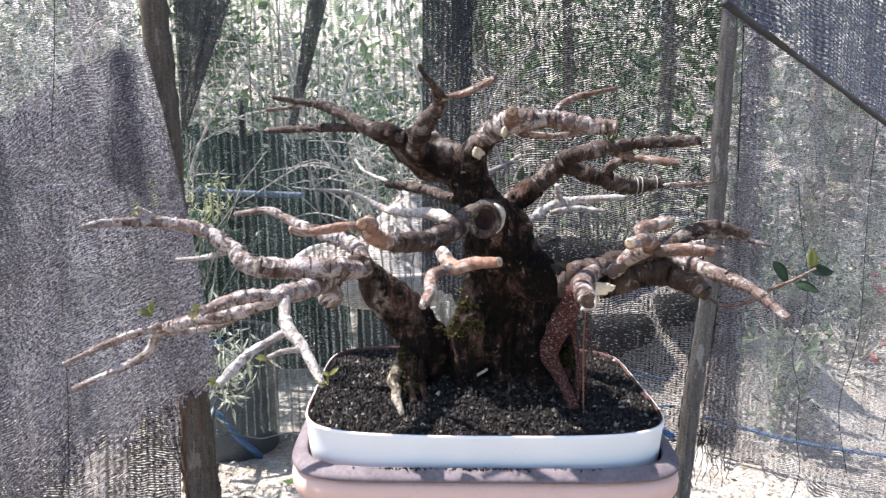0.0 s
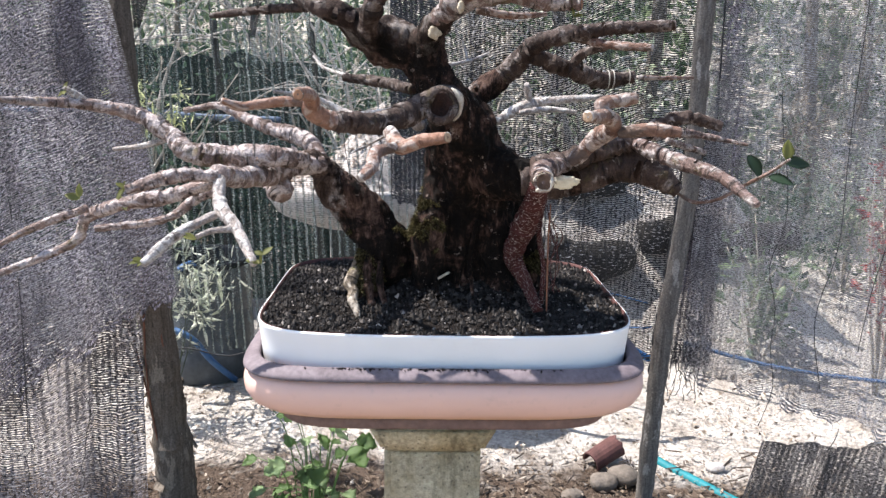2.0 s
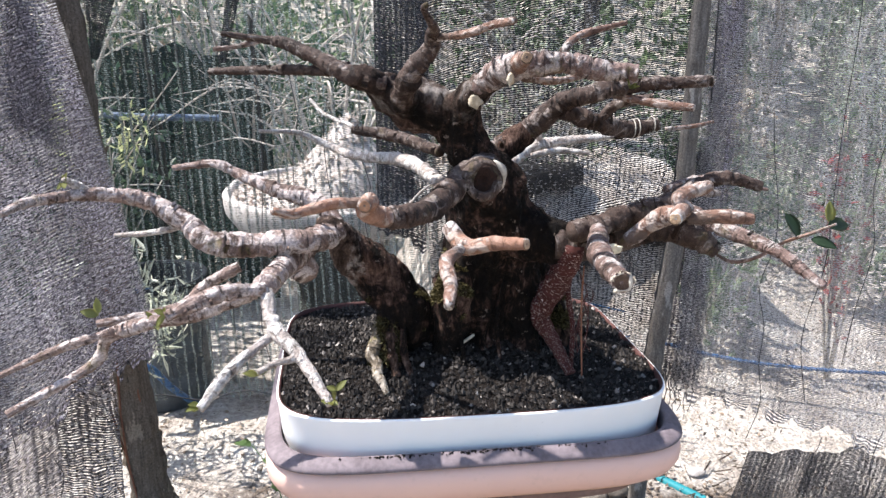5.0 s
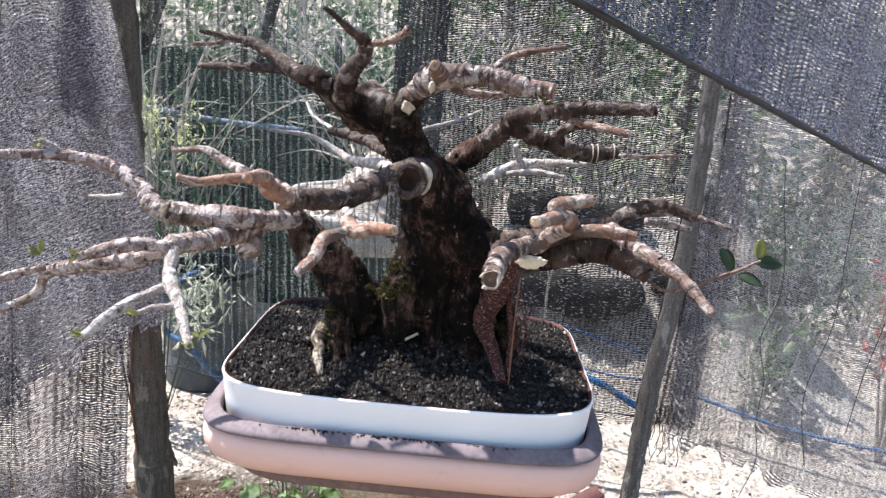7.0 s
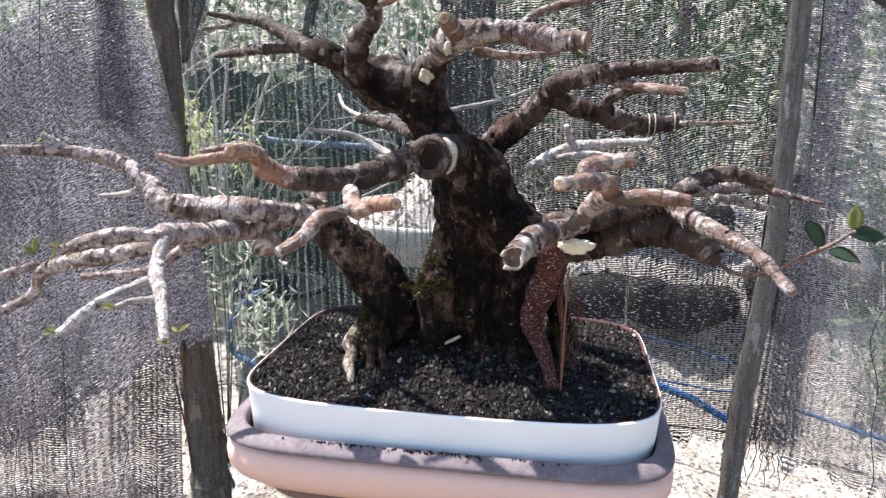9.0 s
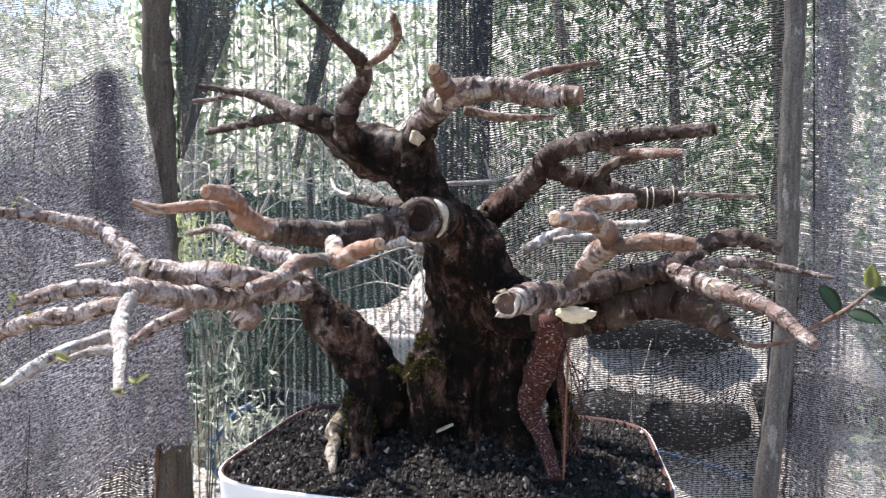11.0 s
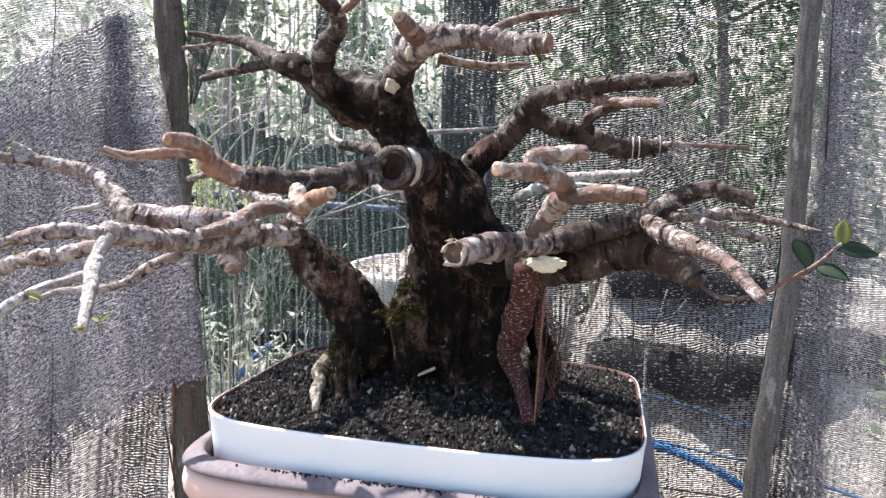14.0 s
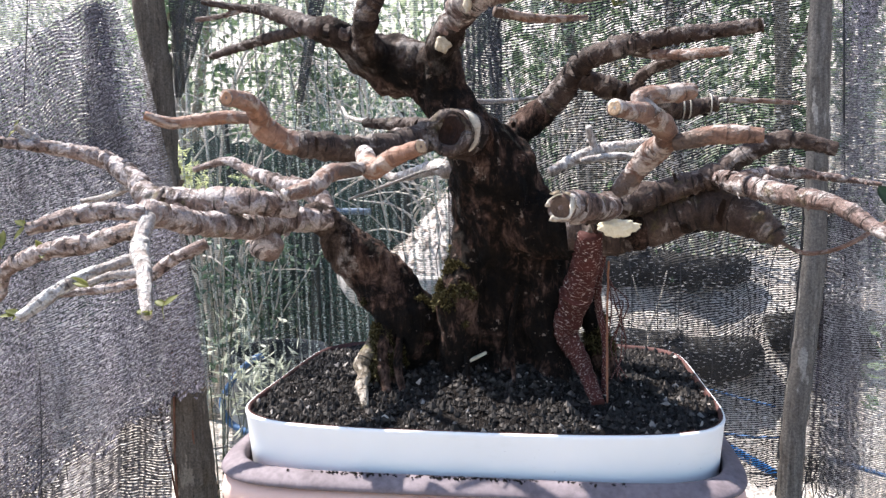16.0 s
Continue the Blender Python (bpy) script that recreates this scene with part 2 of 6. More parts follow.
def net_material(name, cover, tone, glow=0.3, pitch=0.0045, soft=0.12, weave=1.0, chain=0.35, streaks=1.0, lap=None, slant=0.0, ribs=0.0, glint=0.0):
    """Knitted shade cloth: close weft rows, warp chains between them, gaps that open and close over the cloth."""
    k = Mat(name, 0.55, 0.35)
    u = k.coords((1, 1, 1), "UV")
    sep = k.node("SeparateXYZ", Vector=u)
    sag = k.noise(5.0, 2, 0.5, u)
    wob = k.noise(38, 2, 0.5, u)
    v = k.math("ADD", sep.outputs[1], k.math("ADD", k.math("MULTIPLY", sag, 0.07), k.math("MULTIPLY", wob, 0.004)))
    v = k.math("SUBTRACT", v, k.math("MULTIPLY", sep.outputs[0], slant))
    h = k.math("ADD", sep.outputs[0], k.math("MULTIPLY", wob, 0.006))
    weft = k.math("SINE", k.math("MULTIPLY", v, 2 * math.pi / pitch))
    warp = k.math("SINE", k.math("MULTIPLY", h, 2 * math.pi / (pitch * 2.6)))
    rag = k.noise(1.0, 2, 0.6, k.coords((0.75 / pitch, 1.1 / pitch, 1), "UV"))
    blotch = k.noise(20, 4, 0.65, u)
    broad = k.noise(4.5, 3, 0.6, u)
    pleat = k.noise(1.0, 3, 0.55, k.coords((13, 1.5, 1), "UV"), 1.4)
    streak = k.noise(1.0, 3, 0.6, k.coords((70, 1.4, 1), "UV"))
    s = k.math("ADD", k.math("MULTIPLY", weft, weave), k.math("MULTIPLY", warp, chain))
    if ribs:
        cord = k.math("SINE", k.math("MULTIPLY", h, 2 * math.pi / 0.0185))
        s = k.math("ADD", s, k.math("MULTIPLY", k.math("SUBTRACT", k.math("MAXIMUM", cord, 0.0), 0.4), ribs))
    for n, much in ((rag, 4.2), (blotch, 1.7), (broad, 2.0), (streak, 1.5 * streaks), (pleat, -1.0 * streaks)):
        s = k.math("ADD", s, k.math("MULTIPLY", k.math("SUBTRACT", n, 0.5), much))
    a = k.ramp(k.math("ADD", k.math("MULTIPLY", s, 0.2), 0.5), (0.5 - cover - soft, 0.0), (0.5 - cover + soft, 1.0))
    if lap:
        wide, tall, edge = lap
        ends = []
        for along, size in ((sep.outputs[0], wide), (sep.outputs[1], tall)):
            ends.append(k.math("DIVIDE", k.math("MINIMUM", along, k.math("SUBTRACT", size, along)), edge))
        inside = k.math("ADD", k.math("MINIMUM", *ends), k.math("MULTIPLY", k.math("SUBTRACT", blotch, 0.5), 1.2))
        a = k.math("MULTIPLY", a, k.ramp(inside, (0.1, 0.0), (0.95, 1.0)))
    c = k.mix(k.ramp(k.noise(0.8 / pitch, 3, 0.7, u), (0.4, 0.0), (0.6, 1.0)), tuple(t * 0.12 for t in tone), tuple(min(0.8, t * 1.75) for t in tone))
    # Bright flecks: specular sparkle of the threads, painted into the colour.
    c = k.mix(k.ramp(k.noise(1.5 / pitch, 2, 0.5, u), (0.57, 0.0), (0.62, 1.0)), c, tuple(min(0.85, t * 3.6) for t in tone))
    # White glints of the plastic weave, painted into the colour.
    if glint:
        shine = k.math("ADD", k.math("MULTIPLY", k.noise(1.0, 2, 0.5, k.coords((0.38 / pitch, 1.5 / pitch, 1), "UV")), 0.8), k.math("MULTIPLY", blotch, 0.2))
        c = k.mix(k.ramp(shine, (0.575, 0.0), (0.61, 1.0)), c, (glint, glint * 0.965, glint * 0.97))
    # Shading of pleats and broad folds, painted in as darker tone.
    fold_shade = k.noise(3.2, 4, 0.6, u)
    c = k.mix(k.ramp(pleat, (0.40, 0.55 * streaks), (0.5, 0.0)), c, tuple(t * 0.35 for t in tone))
    c = k.mix(k.ramp(fold_shade, (0.4, 0.5), (0.56, 0.0)), c, tuple(t * 0.4 for t in tone))
    k.color(c)
    back = k.t.nodes.new("ShaderNodeBsdfTranslucent")
    k.t.links.new(c, back.inputs[0])
    m = k.t.nodes.new("ShaderNodeMixShader")
    m.inputs[0].default_value = glow
    k.t.links.new(k.b.outputs[0], m.inputs[1])
    k.t.links.new(back.outputs[0], m.inputs[2])
    clear = k.t.nodes.new("ShaderNodeBsdfTransparent")
    o = k.t.nodes.new("ShaderNodeMixShader")
    k.t.links.new(a, o.inputs[0])
    k.t.links.new(clear.outputs[0], o.inputs[1])
    k.t.links.new(m.outputs[0], o.inputs[2])
    k.t.links.new(o.outputs[0], k.t.nodes["Material Output"].inputs[0])
    return k.m


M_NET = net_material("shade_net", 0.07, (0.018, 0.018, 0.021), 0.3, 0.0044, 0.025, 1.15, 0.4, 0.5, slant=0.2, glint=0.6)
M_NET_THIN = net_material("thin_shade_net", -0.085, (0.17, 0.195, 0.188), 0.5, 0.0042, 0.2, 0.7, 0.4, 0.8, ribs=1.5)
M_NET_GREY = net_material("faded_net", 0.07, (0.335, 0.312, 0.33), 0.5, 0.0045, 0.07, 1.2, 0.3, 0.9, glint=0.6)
# Dark and pale copies of one net: shadow and sun put into the tone.
M_NET_LEFT = net_material("shadow_tone_net", 0.10, (0.165, 0.152, 0.178), 0.5, 0.0056, 0.05, 1.3, 0.3, 0.6, glint=0.6)
M_NET_PALE = net_material("sunlit_tone_net", 0.05, (0.29, 0.275, 0.30), 0.5, 0.0056, 0.06, 1.3, 0.3, 0.6, glint=0.75)
# Dark tone holds the shade of one fold.
M_NET_SHADE = net_material("shaded_fold_net", 0.2, (0.075, 0.068, 0.085), 0.4, 0.0046, 0.08, lap=(0.112, 0.325, 0.03))
M_NET_LOW = net_material("muddy_net", 0.21, (0.12, 0.112, 0.112), 0.5, 0.0048, 0.07)
M_NET_CRUMPLED = net_material("crumpled_net", 0.19, (0.115, 0.106, 0.114), 0.4, 0.0058, 0.06, 1.2, 0.3, 1.0, glint=0.5)
M_NET_STRIP = net_material("doubled_grey_net", 0.2, (0.06, 0.054, 0.065), 0.35, 0.0046, lap=(0.121, 0.57, 0.02))
M_NET_BAND = net_material("lapped_grey_net", 0.13, (0.20, 0.18, 0.21), 0.4, 0.0046, lap=(0.104, 1.05, 0.035))
M_NET_DARK = net_material("doubled_net", 0.2, (0.026, 0.026, 0.032), 0.25, 0.0045)
M_NET_NEAR = net_material("near_net", 0.07, (0.05, 0.055, 0.085), 0.5, 0.0036, 0.1, 0.9, 0.7, 0.4)
M_NET_GREEN = net_material("dark_green_net", 0.3, (0.018, 0.034, 0.03), 0.35, 0.012, 0.1, 0.4, 1.0, 1.2)


# ---- builders ----
def part(name, bm, material, parent=None, label="", smooth=True):
    mesh = bpy.data.meshes.new(name)
    if smooth:
        for f in bm.faces:
            f.smooth = True
    bm.to_mesh(mesh)
    bm.free()
    mesh.materials.append(material)
    ob = new(name, mesh)
    ob.parent = parent
    if label:
        ob["label"] = label
    return ob


def thing(name, place, label, category, group="", kind=""):
    ob = new(name)
    ob.location = place
    ob.empty_display_size = 0.05
    return tagged(ob, label, category, group, kind)


def spline(nodes, step):
    """Catmull-Rom through nodes (x, y, z, r), resampled about every step metres."""
    p = [Vector(n) for n in nodes]
    p = [p[0] * 2 - p[1]] + p + [p[-1] * 2 - p[-2]]
    out = []
    for i in range(1, len(p) - 2):
        a, b, c, d = p[i - 1:i + 3]
        n = max(2, int((c - b).to_3d().length / step))
        for j in range(n):
            t = j / n
            out.append(0.5 * (2 * b + (c - a) * t + (2 * a - 5 * b + 4 * c - d) * t * t + (3 * b - a - 3 * c + d) * t ** 3))
    out.append(p[-2])
    return out


def tube(nodes, step=0.006, segs=12, rough=0.10, knots=0.12, seed=0, cap=True, lump=30.0, flakes=0, creases=0.0):
    """A knobbly limb along nodes (x, y, z, r) with lengthwise UVs."""
    path = spline(nodes, step)
    bm = bmesh.new()
    uv = bm.loops.layers.uv.new()
    rings, run, lengths = [], 0.0, []
    side = None
    mark = random.Random(seed * 31 + 7)
    whole = sum((path[i + 1].to_3d() - path[i].to_3d()).length for i in range(len(path) - 1))
    cuts, at = [], 0.004
    while creases and at < whole:
        cuts.append((at, mark.uniform(0.4, 1.0) * creases, mark.uniform(-1, 1), mark.uniform(0, 6.28), mark.uniform(0.0012, 0.0026)))
        at += mark.uniform(0.006, 0.021)
    for i, q in enumerate(path):
        here = q.to_3d()
        ahead = (path[min(i + 1, len(path) - 1)].to_3d() - path[max(i - 1, 0)].to_3d()).normalized()
        if i:
            run += (here - path[i - 1].to_3d()).length
        lengths.append(run)
        if side is None:
            side = ahead.orthogonal().normalized()
        side = (side - ahead * side.dot(ahead)).normalized()
        other = ahead.cross(side)
        r = max(q.w, 0.0008)
        r *= 1 + knots * (noise.noise(Vector((run * 22 / max(r * 40, 0.35), seed * 7.1, 0.0))) * 1.3)
        ring = []
        for j in range(segs):
            a = 2 * math.pi * j / segs
            way = side * math.cos(a) + other * math.sin(a)
            w = here + way * r
            k = 1 + rough * (noise.noise(w * lump + Vector((seed, 0, 0))) * 1.5 + noise.noise(w * lump * 3.7) * 0.7)
            for c_at, deep, slant, turn, wide in cuts:
                gap = run - c_at - slant * r * 0.35 * math.cos(a + turn)
                if abs(gap) < wide * 4:
                    k -= deep * (math.exp(-(gap / wide) ** 2) - 0.5 * math.exp(-((gap - wide * 2.2) / (wide * 1.3)) ** 2)) * (0.55 + 0.45 * math.cos(a + turn * 2.1))
            ring.append(bm.verts.new(here + way * r * k))
        rings.append(ring)
    for i in range(len(rings) - 1):
        for j in range(segs):
            f = bm.faces.new((rings[i][j], rings[i][(j + 1) % segs], rings[i + 1][(j + 1) % segs], rings[i + 1][j]))
            for loop, (a, b) in zip(f.loops, ((i, j), (i, j + 1), (i + 1, j + 1), (i + 1, j))):
                loop[uv].uv = (b / segs * 0.2, lengths[a])
    if cap:
        bm.faces.new(rings[-1])
        bm.faces.new(rings[0][::-1])
    pick = random.Random(seed * 13 + 5)
    for _ in range(int(flakes * run)):
        i, j = pick.randrange(1, max(2, len(rings) - 4)), pick.randrange(segs)
        if i + 2 >= len(rings):
            continue
        wide, tall = pick.choice((1, 2, 2, 3)), pick.choice((1, 2, 2))
        lift = pick.uniform(0.1, 0.34)
        way = 1 if pick.random() < 0.5 else -1
        grid = []
        for a in range(tall + 1):
            row = []
            for b in range(wide + 1):
                q = path[min(i + a, len(path) - 1)]
                w = rings[min(i + a, len(rings) - 1)][(j + b) % segs].co
                out = w - q.to_3d()
                f = (a / tall if way > 0 else 1 - a / tall) ** 2
                row.append(bm.verts.new(w + out * (0.03 + lift * f * pick.uniform(0.6, 1.2))))
            grid.append(row)
        for a in range(tall):
            for b in range(wide):
                f = bm.faces.new((grid[a][b], grid[a][b + 1], grid[a + 1][b + 1], grid[a + 1][b]))
                for loop in f.loops:
                    loop[uv].uv = ((j + b) / segs * 0.2 + 0.5, lengths[min(i + a, len(lengths) - 1)] + 3.0)
    return bm


def outline(a, b, n, count=120, bulge=0.0):
    """A rounded rectangle (superellipse), its long sides bowed out by bulge."""
    pts = []
    for i in range(count):
        t = 2 * math.pi * (i + 0.5) / count
        c, s = math.cos(t), math.sin(t)
        u = abs(c) ** (2 / n)
        pts.append((a * math.copysign(u, c), b * (1 + bulge * (1 - u * u)) * math.copysign(abs(s) ** (2 / n), s)))
    return pts


def lathe(profile, a, b, n, count=120, wob=0.0, open_top=False, open_base=False, bulge=0.0):
    """A vessel: profile rows (inset, z) round a superellipse with half sizes a, b."""
    bm = bmesh.new()
    rings = []
    for inset, z in profile:
        ring = []
        for i, (x, y) in enumerate(outline(a - inset, b - inset, n, count, bulge)):
            w = wob * noise.noise(Vector((x * 9, y * 9, z * 14)))
            ring.append(bm.verts.new((x * (1 + w), y * (1 + w), z + w * 0.02)))
        rings.append(ring)
    for p, q in zip(rings, rings[1:]):
        for j in range(count):
            bm.faces.new((p[j], p[(j + 1) % count], q[(j + 1) % count], q[j]))
    if not open_base:
        bm.faces.new(rings[0][::-1])
    if not open_top:
        bm.faces.new(rings[-1])
    return bm


# ---- ground ----
def ground_z(x, y):
    return 0.03 * noise.noise(Vector((x * 0.7, y * 0.7, 0))) + 0.012 * noise.noise(Vector((x * 4, y * 4, 1))) + 0.075 * max(0.0, y - 3.5) ** 1.5


bm = bmesh.new()
bmesh.ops.create_grid(bm, x_segments=240, y_segments=240, size=1)
for v in bm.verts:
    x = math.copysign(abs(v.co.x) ** 2.6 * 300, v.co.x)
    y = math.copysign(abs(v.co.y) ** 2.6 * 300, v.co.y) + 2
    v.co = (x, y, ground_z(x, min(y, 30)))
ground = tagged(part("ground", bm, M_GROUND), "pale sunlit leaf litter over earth, near part darkened with painted shade", "ground", kind="structure")

# ---- pedestal, tray, pot ----
POT = Vector((0.070, 1.261, 0.0))
YAW = 0.6
BASE = 0.578
RIM = 0.6605


def on_pot(z=0.0):
    return pose(POT.x, POT.y, z, 0, 0, YAW)


def bevel_box(w, d, h, bevel=0.006, taper=1.0):
    bm = bmesh.new()
    bmesh.ops.create_cube(bm, size=1)
    for v in bm.verts:
        k = taper if v.co.z > 0 else 1.0
        v.co = Vector((v.co.x * w * k, v.co.y * d * k, (v.co.z + 0.5) * h))
    bmesh.ops.bevel(bm, geom=bm.edges[:], offset=bevel, segments=2, affect="EDGES")
    return bm


pedestal = thing("pedestal", (POT.x - 0.014, POT.y + 0.008, 0), "square weathered concrete pedestal with a slab top", "pedestal")
shaft = part("shaft", bevel_box(0.166, 0.150, 0.42, 0.012), M_STONE, pedestal)
shaft.location.z = -0.02
slab = part("slab", bevel_box(0.275, 0.235, 0.062, 0.024), M_STONE, pedestal, "stained concrete slab with rounded edge")
slab.location = (0.034, 0, 0.445)
capital = part("capital", bevel_box(0.170, 0.155, 0.060, 0.010, 1.3), M_STONE, pedestal, "flared concrete capital")
capital.location.z = 0.388

tray = thing("drip_tray", (0, 0, 0), "pink terracotta-coloured tray with dusty mauve lip on the pedestal", "tray")
tray.matrix_world = on_pot(0.507) @ pose(0, -0.005, 0)
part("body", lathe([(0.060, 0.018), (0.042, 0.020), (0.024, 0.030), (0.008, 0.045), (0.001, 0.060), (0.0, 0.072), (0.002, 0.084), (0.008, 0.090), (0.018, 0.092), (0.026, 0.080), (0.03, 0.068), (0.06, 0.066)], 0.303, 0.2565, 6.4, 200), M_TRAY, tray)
part("lip", lathe([(0.012, 0.090), (0.004, 0.0935), (0.0008, 0.0945), (0.0, 0.0965), (0.0012, 0.0995), (0.005, 0.1025), (0.012, 0.1062), (0.0175, 0.1085), (0.0205, 0.1085), (0.0222, 0.106), (0.0232, 0.098), (0.026, 0.082), (0.024, 0.078)], 0.303, 0.2565, 6.4, 200, 0.0, True, True), M_LIP, tray, "dusty mauve rolled lip")
part("foot", lathe([(0.050, 0.0), (0.047, 0.003), (0.045, 0.016), (0.05, 0.020)], 0.303, 0.2565, 6.0, 160), M_FOOT, tray, "dark brown foot band")

pot = thing("bonsai_pot", (0, 0, 0), "white rounded rectangular bonsai pot with reddish inner rim", "plant pot")
pot.matrix_world = on_pot(BASE)
H = RIM - BASE
PA, PB, PN, BOW = 0.2862, 0.2155, 6.5, 0.09
part("wall", lathe([(0.012, 0.0), (0.008, 0.002), (0.006, 0.007), (0.0035, H * 0.55), (0.0012, H - 0.006), (0.0004, H - 0.0025), (0.001, H - 0.0006), (0.0026, H), (0.0045, H - 0.001), (0.006, H - 0.03)], PA, PB, PN, 260, 0.003, True, bulge=BOW), M_WHITE, pot)
part("inner_rim", lathe([(0.0028, H + 0.0003), (0.0045, H + 0.0003), (0.006, H - 0.004), (0.006, H - 0.03), (0.012, H - 0.04)], PA, PB, PN, 260, 0.003, True, True, BOW), M_INNER, pot, "reddish brown inner rim")


def soil_height(x, y):
    """Soil height over the pot's base in the pot's own plan; it mounds up to the trunk."""
    d = math.hypot(x * 0.9, (y + 0.0) * 1.2)
    h = H - 0.007 + 0.055 * math.exp(-(d / 0.16) ** 2)
    p = Vector((x, y, 0))
    return h + 0.007 * noise.noise(p * 25) + 0.005 * noise.noise(p * 70) + 0.003 * noise.noise(p * 160)


bm = bmesh.new()
R_COUNT, A_COUNT = 110, 260
rings = []
for i in range(R_COUNT + 1):
    f = i / R_COUNT
    rings.append([bm.verts.new((x * f, y * f, soil_height(x * f, y * f))) for x, y in outline(PA - 0.006, PB - 0.006, PN, A_COUNT, BOW)])
for p, q in zip(rings[1:], rings[2:]):
    for j in range(A_COUNT):
        bm.faces.new((p[j], q[j], q[(j + 1) % A_COUNT], p[(j + 1) % A_COUNT]))
bm.faces.new(rings[1])
for v in rings[0]:
    bm.verts.remove(v)
soil = part("soil", bm, M_SOIL)
soil.matrix_world = on_pot(BASE)
tagged(soil, "dark moist potting soil with pale grit in the pot", "soil", kind="stuff")

# ---- poles ----
tagged(part("wooden_pole", tube([(0.571, 1.66, -0.1, 0.021), (0.584, 1.655, 0.42, 0.0205), (0.608, 1.65, 0.72, 0.0195), (0.613, 1.65, 0.85, 0.0185), (0.611, 1.65, 1.15, 0.0185), (0.613, 1.65, 1.5, 0.018), (0.60, 1.65, 2.3, 0.018)], 0.012, 22, 0.07, 0.07, 3, True, 26.0, 10), M_POLE), "grey weathered slim wooden pole set in the ground", "pole")
left_pole = tagged(part("wooden_pole", tube([(-0.525, 1.6, -0.1, 0.044), (-0.548, 1.6, 0.35, 0.040), (-0.565, 1.6, 0.62, 0.033), (-0.583, 1.6, 0.9, 0.029), (-0.585, 1.6, 1.1, 0.027), (-0.603, 1.6, 1.35, 0.028), (-0.60, 1.6, 1.6, 0.026), (-0.62, 1.6, 2.3, 0.025)], 0.012, 24, 0.09, 0.08, 5, True, 28.0, 30), M_POLE_BROWN), "rough brown wooden pole with peeling bark", "pole")
vine = plain("dry_vine", (0.2, 0.09, 0.055), (0.11, 0.05, 0.035), 60)
for q in range(3):
    part("vine", tube([(-0.555 + 0.02 * q + 0.012 * math.sin(h * 9 + q * 2) - 0.07 * h, 1.565 + 0.006 * abs(q - 1), h, 0.0022) for h in [0.05 + 0.09 * i for i in range(8)]], 0.02, 6, 0.1, 0.2, q), vine, left_pole, "dry reddish vine stem")

# ---- the bonsai ----
random.seed(3)
M_DARK = bark_material("old_bark", (0.018, 0.011, 0.009), (0.055, 0.034, 0.027), (0.30, 0.255, 0.235), 0.64, 0.2)
k = Mat("red_root", 0.8, 0.25)
fleck = k.ramp(k.noise(1.0, 2, 0.5, k.coords((85, 880, 1), "UV")), (0.61, 0.0), (0.65, 1.0))
k.color(k.mix(fleck, k.mix(k.noise(70, 4), (0.03, 0.009, 0.008), (0.085, 0.024, 0.02)), (0.6, 0.52, 0.48)))
k.bump(k.math("ADD", fleck, k.noise(160, 4)), 0.7, 0.002)
M_ROOT = k.m
M_CUT_ORANGE = plain("orange_cut", (0.4, 0.22, 0.13), (0.2, 0.1, 0.06), 150, 0.8, 0.6)
M_CUT_WHITE = plain("white_cut", (0.78, 0.73, 0.63), (0.5, 0.42, 0.32), 110, 0.9, 0.8, 0.002)
M_SMEAR = plain("smeared_paste", (0.66, 0.61, 0.53), (0.36, 0.3, 0.24), 120, 0.9, 0.8, 0.002)
M_SCAR = plain("scar_wood", (0.05, 0.023, 0.017), (0.014, 0.008, 0.006), 320, 0.9, 0.8, 0.003)
M_SHOOT = plain("root_shoot_skin", (0.24, 0.11, 0.06), (0.13, 0.055, 0.035), 90)
M_PALE_ROOT = bark_material("pale_root", (0.06, 0.045, 0.03), (0.19, 0.15, 0.11), (0.46, 0.4, 0.34), 0.6, 0.7)
CUTS = {"orange": M_CUT_ORANGE, "pale": M_CUT, "white": M_CUT_WHITE, "scar": M_SCAR, "torn": plain("torn_wood", (0.15, 0.095, 0.068), (0.055, 0.035, 0.026), 130, 0.9, 0.8, 0.003)}

bonsai = thing("bonsai_tree", (0.086, 1.249, 0.62), "old gnarled bonsai with bare flaking pruned branches", "bonsai tree")
BACK = Matrix.Translation(-bonsai.location)


def rand_dir(up=0.3):
    return Vector((random.gauss(0, 1), random.gauss(0, 1), random.gauss(up, 1)))


def cut_disc(end, ahead, r, seed, hollow=False):
    """A slightly domed sawn face with growth rings."""
    bm = bmesh.new()
    side = ahead.orthogonal().normalized()
    other = ahead.cross(side)
    rings = []
    rows = ((1.0, -0.15), (0.93, 0.06), (0.8, 0.12), (0.68, 0.0), (0.6, 0.05), (0.48, -0.08), (0.4, -0.02), (0.28, -0.2), (0.1, -0.3))
    for f, lift in rows if hollow else ((1.0, -0.08), (0.93, 0.03), (0.75, 0.05), (0.5, 0.0), (0.3, 0.03), (0.1, -0.05)):
        ring = []
        for j in range(18):
            a = 2 * math.pi * j / 18
            w = r * f * (0.9 + 0.28 * noise.noise(Vector((math.cos(a) * 1.5, math.sin(a) * 1.5, seed))))
            ring.append(bm.verts.new(end + (side * math.cos(a) + other * math.sin(a)) * w + ahead * r * lift))
        rings.append(ring)
    for p, q in zip(rings, rings[1:]):
        for j in range(18):
            bm.faces.new((p[j], p[(j + 1) % 18], q[(j + 1) % 18], q[j]))
    bm.faces.new(rings[-1])
    bmesh.ops.transform(bm, matrix=BACK, verts=bm.verts[:])
    return bm


